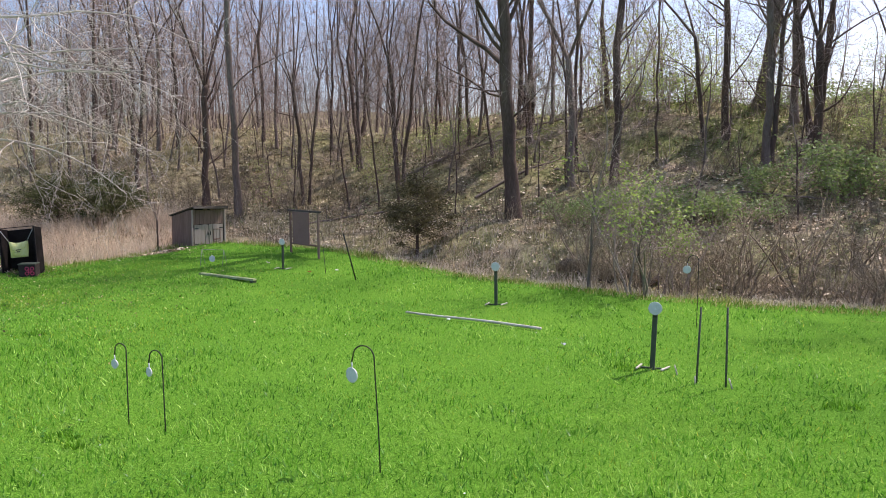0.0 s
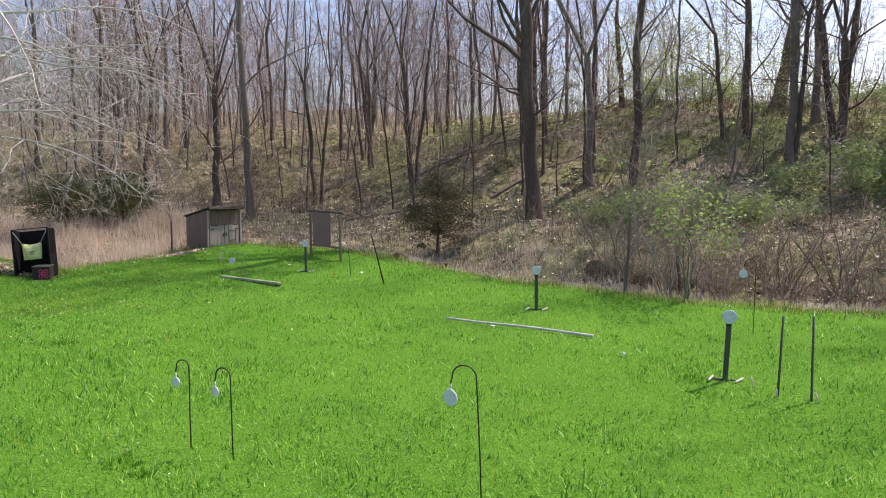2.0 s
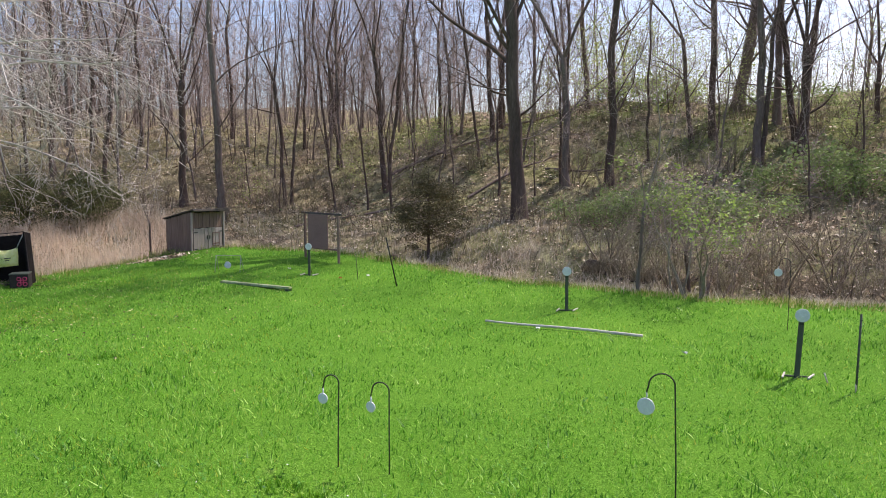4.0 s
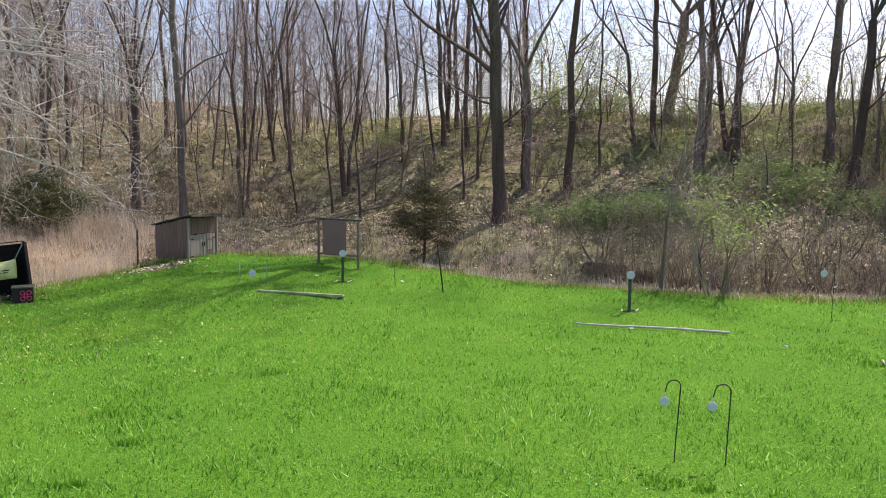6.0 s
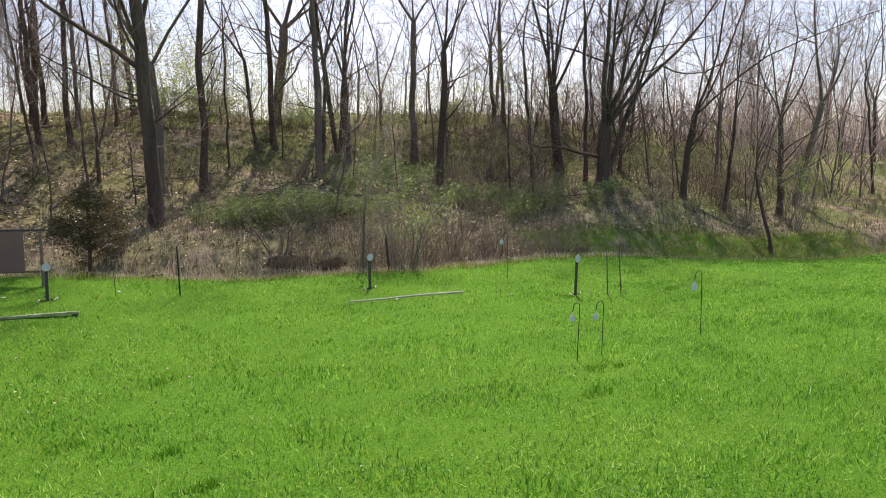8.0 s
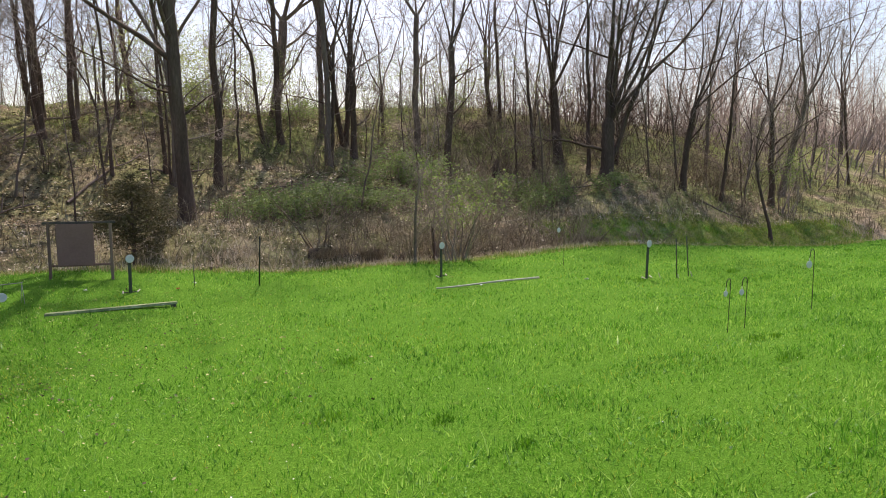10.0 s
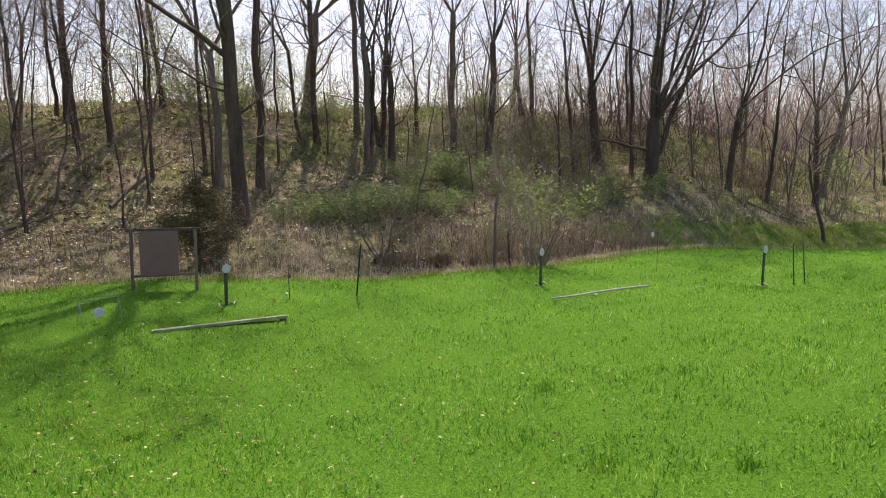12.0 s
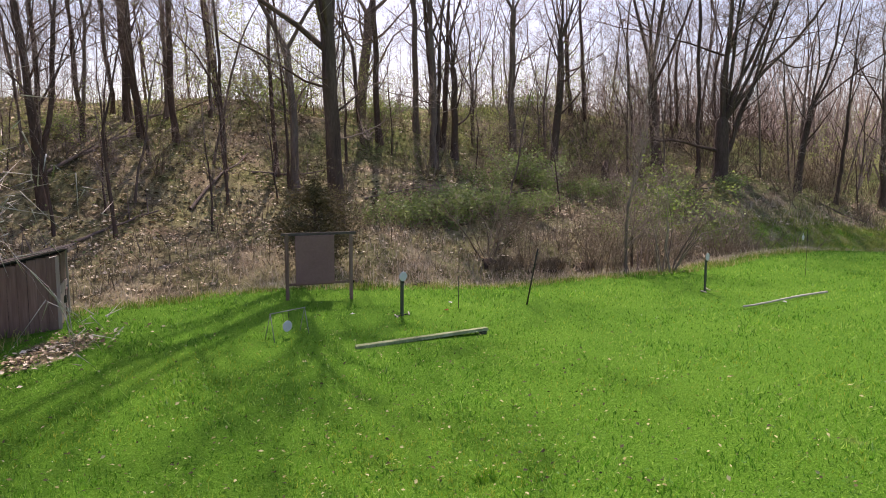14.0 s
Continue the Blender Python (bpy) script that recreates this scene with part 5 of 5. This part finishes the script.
stump = thing("tree_stump", pose(15.9, 19.7, on_ground(15.9, 19.7)), "dark broken tree stump standing on the slope", "stump")
tb = Tubes()
tb.add([(0, 0, -0.1), (0, 0, 0.25), (0.03, 0.02, 0.7), (0.05, 0.03, 0.95), (0.08, 0.05, 1.1)], [0.3, 0.23, 0.19, 0.14, 0.03], 9)
part("bole", tb.mesh("bole", M_BARK), None, stump)


# ---- things on the lawn ----
def tube_part(name, pts, radii, mat, parent, sides=8, label=""):
    t = Tubes()
    pts = [np.array(p, float) for p in pts]
    a, b = pts[0] - (pts[1] - pts[0]) * 1e-3, pts[-1] + (pts[-1] - pts[-2]) * 1e-3
    t.add([a] + pts + [b], [1e-4] + list(radii) + [1e-4], sides)
    return part(name, t.mesh(name, mat), None, parent, label)


def hook_stand(x, y, tall, reach, face, gong, turn, seed):
    """A shepherd's hook pushed into the turf with a round white gong on a short chain."""
    ob = thing("shepherd_hook", pose(x, y, on_ground(x, y), 0, 0, turn), "thin black shepherd hook in the grass with a round white gong", "target stand", "hook stands")
    r = reach / 2
    lean = -0.045 if seed == 1 else 0.02 * math.sin(seed)
    top = tall - r
    pts = [(0, 0, -0.15), (lean * 0.3, 0, tall * 0.3), (lean, 0, top)]
    pts += [(lean + r * math.cos(a) - r, 0, top + r * math.sin(a)) for a in np.linspace(0.25, math.pi * 1.02, 10)]
    pts.append((lean - 2 * r - 0.012, 0.0, top - 0.05))
    tube_part("rod", pts, [0.0055] * len(pts), M_STEEL, ob, 8)
    cx, cz = lean - 2 * r - 0.012, top - 0.06
    tube_part("chain", [(cx, 0, cz + 0.015), (cx + 0.004, 0, cz - 0.015), (cx, 0, cz - 0.04)], [0.005, 0.006, 0.005], M_WHITE, ob, 6, "short white link")
    part("gong", disc(gong / 2, 0.012, (cx, 0, cz - 0.03 - gong / 2), (90, 0, face)), M_WHITE, ob, "round white-painted steel plate", smooth=False)


hook_stand(0.39, 4.45, 0.97, 0.17, -20, 0.118, -12, 1)
hook_stand(-2.01, 5.15, 0.74, 0.12, -8, 0.085, -12, 2)
hook_stand(-1.60, 5.02, 0.72, 0.135, -16, 0.085, -14, 3)
hook_stand(4.33, 10.62, 1.15, 0.16, 10, 0.125, -25, 4)


def plate_post(x, y, tall, face, lean, wide=0.06):
    """A dark post on a bar with two pale feet, a round white plate on top."""
    ob = thing("plate_post", pose(x, y, on_ground(x, y), lean[1], lean[0], face), "dark upright post with a round white plate on splayed feet", "target stand", "plate posts")
    part("post", box(wide, wide * 0.55, tall, (0, 0, tall / 2 - 0.02), 0.006), M_POST, ob)
    part("plate", disc(0.082, 0.014, (0, -wide * 0.3 - 0.012, tall + 0.035), (90, 0, 0)), M_WHITE, ob, "round white-painted steel plate")
    part("bolt", disc(0.012, 0.012, (0, -wide * 0.3 - 0.024, tall + 0.02), (90, 0, 0), 8), M_WHITE, ob)
    part("bracket", box(0.05, 0.012, 0.12, (0, -wide * 0.3 - 0.004, tall - 0.02), 0.003), M_STEEL, ob)
    part("cross_foot", box(0.30, 0.022, 0.02, (0, 0.02, 0.012), 0.004, (0, 0, 8)), M_POST, ob, "dark bar across the foot")
    for side, a in ((-1, 74), (1, 58)):
        part("foot", box(0.17, 0.022, 0.022, (side * 0.155, side * 0.025 - 0.02, 0.03), 0.005, (0, -6, a)), M_WHITEWOOD, ob, "pale wooden foot")


plate_post(1.10, 12.18, 0.70, -12, (-1.0, 0))
plate_post(3.11, 8.03, 0.74, -18, (0.8, 0))
plate_post(-4.30, 16.0, 0.66, -15, (0.5, 0))


def stake(x, y, top, radius, label, name="stake", mat=None, studs=0):
    """A metal stake driven into the turf; top: where its upper end lies from its foot."""
    ob = thing(name, pose(x, y, on_ground(x, y)), label, "stake", "stakes")
    top = np.array(top, float)
    tube_part("rod", [-top * 0.15, top * 0.5, top], [radius] * 3, mat or M_STEEL, ob, 6)
    for i in range(studs):
        q = top * (0.12 + 0.8 * i / max(1, studs - 1))
        part("stud", box(radius * 1.2, radius * 1.6, 0.012, (q[0], q[1] - radius, q[2]), 0.002), mat or M_STEEL, ob)
    return ob


stake(3.496, 7.485, (0.03, 0.064, 0.88), 0.012, "dark green studded steel fence post in the grass", "fence_post", M_POST, 12)
stake(3.772, 7.315, (0.0, 0.08, 0.895), 0.012, "dark green studded steel fence post in the grass", "fence_post", M_POST, 12)
stake(-2.143, 14.68, (-0.2, -0.3, 1.1), 0.016, "rusty leaning steel rod driven into the lawn", "rod", M_STEEL)
stake(-3.1, 15.6, (-0.04, -0.02, 0.6), 0.008, "thin dark rod standing in the grass", "rod", M_POST)

stake(3.36, 7.81, (-0.03, 0.03, 0.11), 0.009, "short pale peg standing in the grass", "peg", M_WHITEWOOD)
stake(3.82, 7.25, (-0.03, 0.03, 0.11), 0.009, "short pale peg standing in the grass", "peg", M_WHITEWOOD)
stake(3.47, 7.44, (0.0, 0.02, 0.09), 0.008, "short pale peg standing in the grass", "peg", M_WHITEWOOD)


def pole_on_ground(name, a, b, wide, thick, mat, label, category, square):
    """A long pole or beam lying on the turf from a to b."""
    za, zb = on_ground(*a), on_ground(*b)
    mid = Vector(((a[0] + b[0]) / 2, (a[1] + b[1]) / 2, (za + zb) / 2))
    d = Vector((b[0] - a[0], b[1] - a[1], zb - za))
    ob = thing(name, pose(mid.x, mid.y, mid.z, 0, -math.degrees(math.asin(d.z / d.length)), math.degrees(math.atan2(d.y, d.x))), label, category)
    n = d.length
    if square:
        part("beam", box(n, wide, thick, (0, 0, thick / 2 + 0.012), 0.012, (0, -1.6, 0), wobble=0.008), mat, ob)
        for u in (0.42,):
            part("end_block", box(0.10, wide * 1.05, 0.07, (u * n + 0.1, 0.0, 0.005), 0.006), M_POST, ob, "dark block under the beam")
    else:
        rr = np.random.RandomState(7)
        us = np.linspace(-n / 2, n / 2, 14)
        tube_part("pole", [(u, 0.012 * math.sin(2.2 * u), wide / 2 + 0.03 + 0.006 * math.sin(3 * u + 1)) for u in us], [wide / 2 * (0.72 + 0.28 * i / 13) * (1 + rr.normal(0, 0.04)) for i in range(14)], mat, ob, 9)
        for u in (-0.3, 0.05, 0.33):
            tube_part("knot", [(u * n, 0, wide * 0.6), (u * n + 0.015, 0.012, wide * 0.6 + 0.045)], [0.012, 0.006], mat, ob, 6)
    return ob


pole_on_ground("pole", (-0.443, 11.184), (1.835, 10.015), 0.048, 0.048, M_WHITEWOOD, "long pale peeled pole lying on the lawn", "pole", False)
pole_on_ground("timber", (-6.20, 15.43), (-4.37, 14.28), 0.11, 0.05, M_TIMBER, "weathered mossy timber lying on the lawn", "timber", True)


def target_frame():
    """A wooden frame of two posts and two rails with a brown board hung in it."""
    a, b = Vector((-4.84, 18.24, 0)), Vector((-3.80, 17.53, 0))
    d = b - a
    w, mid = d.length, (a + b) / 2
    ob = thing("board_stand", pose(mid.x, mid.y, on_ground(mid.x, mid.y), 0, 0, math.degrees(math.atan2(d.y, d.x))), "grey wooden frame on two posts holding a brown board", "target frame")
    for s in (-1, 1):
        part("post", box(0.06, 0.05, 1.32, (s * (w / 2 - 0.03), 0, 0.58), 0.005, wobble=0.003), M_PLANK, ob)
    part("top_rail", box(w + 0.14, 0.055, 0.05, (0, 0.003, 1.225), 0.005), M_ROOF, ob)
    part("lower_rail", box(w - 0.12, 0.04, 0.045, (0, 0.004, 0.30), 0.004), M_PLANK, ob)
    part("board", box(0.72, 0.02, 0.90, (-0.09, -0.038, 0.75), 0.004), M_BOARD, ob, "flat dull brown board")


target_frame()


def wire_stand():
    """A low wire stand with a small square plate hung from its bar."""
    a, b = (-6.70, 16.63), (-6.07, 16.55)
    mx, my = (a[0] + b[0]) / 2, (a[1] + b[1]) / 2
    ob = thing("wire_stand", pose(mx, my, on_ground(mx, my), 0, 0, -7), "low thin metal stand with a small pale hanging plate", "target stand")
    for s in (-1, 1):
        tube_part("leg", [(s * 0.32, -0.10, -0.02), (s * 0.315, 0, 0.40)], [0.006, 0.006], M_STRAP, ob, 6)
        tube_part("back_leg", [(s * 0.32, 0.14, -0.02), (s * 0.315, 0, 0.40)], [0.006, 0.005], M_STRAP, ob, 6)
    tube_part("bar", [(-0.33, 0, 0.40), (0.33, 0, 0.405)], [0.007, 0.007], M_STRAP, ob, 6)
    part("plate", disc(0.085, 0.012, (-0.02, -0.01, 0.17), (90, 0, 0)), M_WHITE, ob, "small round white hanging plate")
    for s in (-1, 1):
        tube_part("link", [(-0.04 + s * 0.05, -0.01, 0.245), (-0.04 + s * 0.05, 0, 0.40)], [0.004, 0.004], M_STEEL, ob, 5)


wire_stand()


def target_box():
    """A tall black box, open in front and above, that leans back, with a bag strapped inside its mouth."""
    ob = thing("target_box", pose(-11.6, 16.44, on_ground(-11.6, 16.3) - 0.04, -9, -5, 14), "tall open-fronted black foam target box leaning back", "target")
    w, h, dp, th = 0.88, 1.26, 0.42, 0.04
    part("back", box(w - 2 * th, th, h - 0.04, (0, dp / 2 - th / 2, h / 2), 0.006), M_BLACK, ob)
    for s in (-1, 1):
        part("side", box(th, dp, h, (s * (w / 2 - th / 2), 0, h / 2), 0.006), M_BLACK, ob)
    part("bottom", box(w - 2 * th, dp, th, (0, 0, th / 2), 0.006), M_BLACK, ob)
    for s in (-1, 1):
        part("edge_trim", box(0.02, 0.02, h + 0.01, (s * (w / 2 + 0.002), -dp / 2, h / 2), 0.004), M_CRATE, ob)
    part("top_trim", box(w, 0.02, 0.02, (0, -dp / 2 - 0.004, h + 0.006), 0.004), M_CRATE, ob, "worn edge strip")
    bag = bmesh.new()
    bmesh.ops.create_grid(bag, x_segments=10, y_segments=8, size=0.5)
    for v in bag.verts:
        u, t = v.co.x, v.co.y
        puff = 0.09 * (1 - (2 * u) ** 4) * (1 - (2 * t) ** 4)
        sag = 0.05 * (1 - (2 * u) ** 2) * (t + 0.5)
        v.co = Vector((u * 0.45 * (1 + 0.1 * t), -0.16 - puff + 0.02 * math.sin(9 * u + 5 * t), 0.69 + t * 0.44 - sag))
    ext = bmesh.ops.extrude_face_region(bag, geom=bag.faces[:])
    for v in [g for g in ext["geom"] if isinstance(g, bmesh.types.BMVert)]:
        v.co.y = -0.32 - v.co.y + 0.02
    part("bag", bag, M_BAG, ob, "bulging yellow target bag", smooth=True)
    bars = bmesh.new()
    for i, k in enumerate((0.2, 0.14)):
        box(k, 0.004, 0.022, (0.0, -0.262, 0.66 - 0.05 * i), 0.001, bm=bars)
    part("print", bars, M_CRATE, ob, "faded dark print")
    for s in (-1, 1):
        tube_part("strap", [(s * 0.22, -0.17, 0.885), (s * 0.31, -0.19, 1.04), (s * 0.41, -0.2, 1.21)], [0.012, 0.010, 0.012], M_STRAP, ob, 6, "pale grey strap")


target_box()


def crate():
    """A dark foam cube with a pink four-looped mark on its face."""
    x, y = -11.22, 16.14
    ob = thing("target_cube", pose(x, y, on_ground(x, y), 0, 0, 18), "small dark target cube with a pink looped mark", "target")
    part("body", box(0.40, 0.32, 0.33, (0, 0, 0.165), 0.012), M_CRATE, ob)
    part("lid", box(0.42, 0.34, 0.025, (0, 0, 0.342), 0.006), M_POST, ob, "worn dark top edge")
    tb = Tubes()
    for sx in (-1, 1):
        for sz in (-1, 1):
            c = np.array((0.06 + sx * 0.062, -0.166, 0.165 + sz * 0.062))
            a = np.linspace(0, 2 * math.pi, 15)
            tb.add([c + np.array((math.cos(q) * 0.042, 0, math.sin(q) * 0.042)) for q in a], [0.011] * 15, 5)
    for s in (-1, 1):
        tb.add([(0.06 - 0.06, -0.166, 0.165 + s * 0.03), (0.06 + 0.06, -0.166, 0.165 + s * 0.03)], [0.011, 0.011], 5)
        tb.add([(0.06 + s * 0.03, -0.166, 0.165 - 0.06), (0.06 + s * 0.03, -0.166, 0.165 + 0.06)], [0.011, 0.011], 5)
    part("mark", tb.mesh("mark", M_PINK), None, ob, "pink four-looped mark")


crate()


def shed():
    """A low leaning plank shed with a pair of pale doors under a lean-to roof."""
    fl, fr_ = Vector((-8.30, 19.42, 0)), Vector((-7.70, 20.32, 0))
    d = (fr_ - fl).normalized()
    mid = (fl + fr_) / 2
    w, dp = 1.14, 1.16
    m = pose(mid.x, mid.y, -0.40, 0, 1.5, math.degrees(math.atan2(d.y, d.x)))
    ob = thing("shed", m, "small old weathered plank shed with pale double doors", "shed")
    hf, hb = 1.22, 0.95
    n = 9
    rr = random.Random(5)
    # walls, doors and roof are near-black sheets that give the plank gaps their shade
    for s in (-1, 1):
        wall = part("side_wall", box(0.03, dp - 0.08, hb - 0.06, (s * (w / 2 - 0.035), dp / 2, (hb - 0.06) / 2), 0.003), M_GAPSHADE, ob)
        for i in range(n):
            y0 = dp * (i + 0.5) / n
            top = hf + (hb - hf) * y0 / dp + rr.uniform(-0.015, 0.0)
            low = rr.uniform(-0.02, 0.03)
            part("plank", box(0.02, dp / n - rr.uniform(0.002, 0.007), top - low, (s * (w / 2 - 0.008), y0, (top + low) / 2), 0.003, (0, 0, rr.uniform(-1.5, 1.5)), wobble=0.003), M_PLANK, wall)
    part("back_wall", box(w - 0.06, 0.03, hb, (0, dp - 0.015, hb / 2), 0.004), M_PLANK, ob)
    front = part("front_wall", box(w - 0.07, 0.03, hf - 0.08, (0, 0.03, (hf - 0.08) / 2), 0.004), M_GAPSHADE, ob)
    for i in range(n):
        part("plank", box((w - 0.02) / n - 0.006, 0.018, 0.46 + rr.uniform(-0.03, 0.02), (-w / 2 + 0.01 + (w - 0.02) * (i + 0.5) / n, rr.uniform(-0.004, 0.004), hf - 0.25), 0.003, (0, rr.uniform(-1.2, 1.2), 0), wobble=0.003), M_PLANK, front)
    for s in (-1, 1):
        part("corner_post", box(0.05, 0.05, hf - 0.02, (s * (w / 2 - 0.012), -0.012, (hf - 0.02) / 2), 0.006, wobble=0.003), M_PLANK_PALE, ob)
        wd = 0.49
        door = part("door", box(wd, 0.012, 0.70, (s * 0.252, 0.006, 0.39), 0.002), M_GAPSHADE, ob)
        for i in range(4):
            part("plank", box(wd / 4 - 0.005, 0.018, 0.70 + rr.uniform(-0.03, 0.01), (s * 0.252 - wd / 2 + wd * (i + 0.5) / 4, -0.010, 0.39 + rr.uniform(-0.012, 0.008)), 0.003, (0, rr.uniform(-1.0, 1.0), 0), wobble=0.003), M_PLANK_PALE, door)
        for zz in (0.14, 0.62):
            part("hinge", box(0.12, 0.008, 0.026, (s * 0.42, -0.024, zz), 0.002), M_STEEL, door)
        part("handle", box(0.018, 0.03, 0.11, (s * 0.045, -0.034, 0.46), 0.004), M_STEEL, door)
    for zz, hh, xx, ww in ((0.58, 0.026, 0.27, 0.25), (0.20, 0.026, 0.27, 0.25), (0.39, 0.36, 0.155, 0.026), (0.39, 0.36, 0.385, 0.026)):
        part("panel_strip", box(ww, 0.012, hh, (xx, -0.026, zz), 0.003), M_PLANK, ob, "worn dark strip of an inset panel")
    part("brace", box(0.24, 0.012, 0.04, (0.27, -0.026, 0.27), 0.003, (0, -6, 0)), M_PLANK, ob, "dark repair board")
    slope = math.degrees(math.atan2(hf - hb, dp))
    roof = part("roof", box(w + 0.03, dp + 0.2, 0.02, (0, dp / 2 - 0.02, (hf + hb) / 2 + 0.02), 0.004, (-slope, 0, 0)), M_GAPSHADE, ob)
    for i in range(8):
        part("roof_board", box((w + 0.06) / 8 - 0.005, dp + 0.3 + rr.uniform(-0.05, 0.05), 0.024, (-w / 2 - 0.03 + (w + 0.06) * (i + 0.5) / 8, dp / 2 - 0.03 + rr.uniform(-0.02, 0.02), (hf + hb) / 2 + 0.045 + rr.uniform(-0.004, 0.006)), 0.003, (-slope, rr.uniform(-1.0, 1.0), 0), wobble=0.004), M_ROOF, roof)
    part("fascia", box(w + 0.06, 0.025, 0.05, (0, -0.16, hf + 0.035), 0.004, (0, 0.8, 0)), M_ROOF, ob)


shed()


# small scraps and flowers in the grass
rng = np.random.RandomState(91)
for px, py, mat, nm, lab in [(-2.9, 15.9, M_WHITE, "scrap", "white paper scrap lying in the grass"), (-3.5, 15.6, M_RED, "scrap", "red paper scrap lying in the grass"), (0.35, 10.6, M_WHITE, "scrap", "white paper scrap lying in the grass"), (2.1, 9.0, M_WHITE, "scrap", "white paper scrap lying in the grass"), (-4.9, 16.6, M_WHITE, "scrap", "white paper scrap lying in the grass")]:
    bm = bmesh.new()
    bmesh.ops.create_grid(bm, x_segments=3, y_segments=3, size=0.032)
    for v in bm.verts:
        v.co.z = 0.05 + rng.uniform(-0.018, 0.018)
    bmesh.ops.solidify(bm, geom=bm.faces[:], thickness=0.003)
    tagged(part(nm, bm, mat), lab, "scrap").matrix_world = pose(px, py, on_ground(px, py), 0, 0, rng.uniform(0, 360))
x, y = sow(1500, -13, 14, 3, 20, lambda x, y: (beyond(x, y) < -0.2) * patchy(x, y, 0.8, 7.0) ** 2)
v, f = leaves(np.stack([x, y, height(x, y) + rng.uniform(0.05, 0.09, len(x))], 1), 0.013 + 0 * x, rng, 0.7, 1.0, 1.0)
stuff("lawn_flowers", v, f, M_FLOWER, "tiny white flowers dotted through the lawn", "flowers")
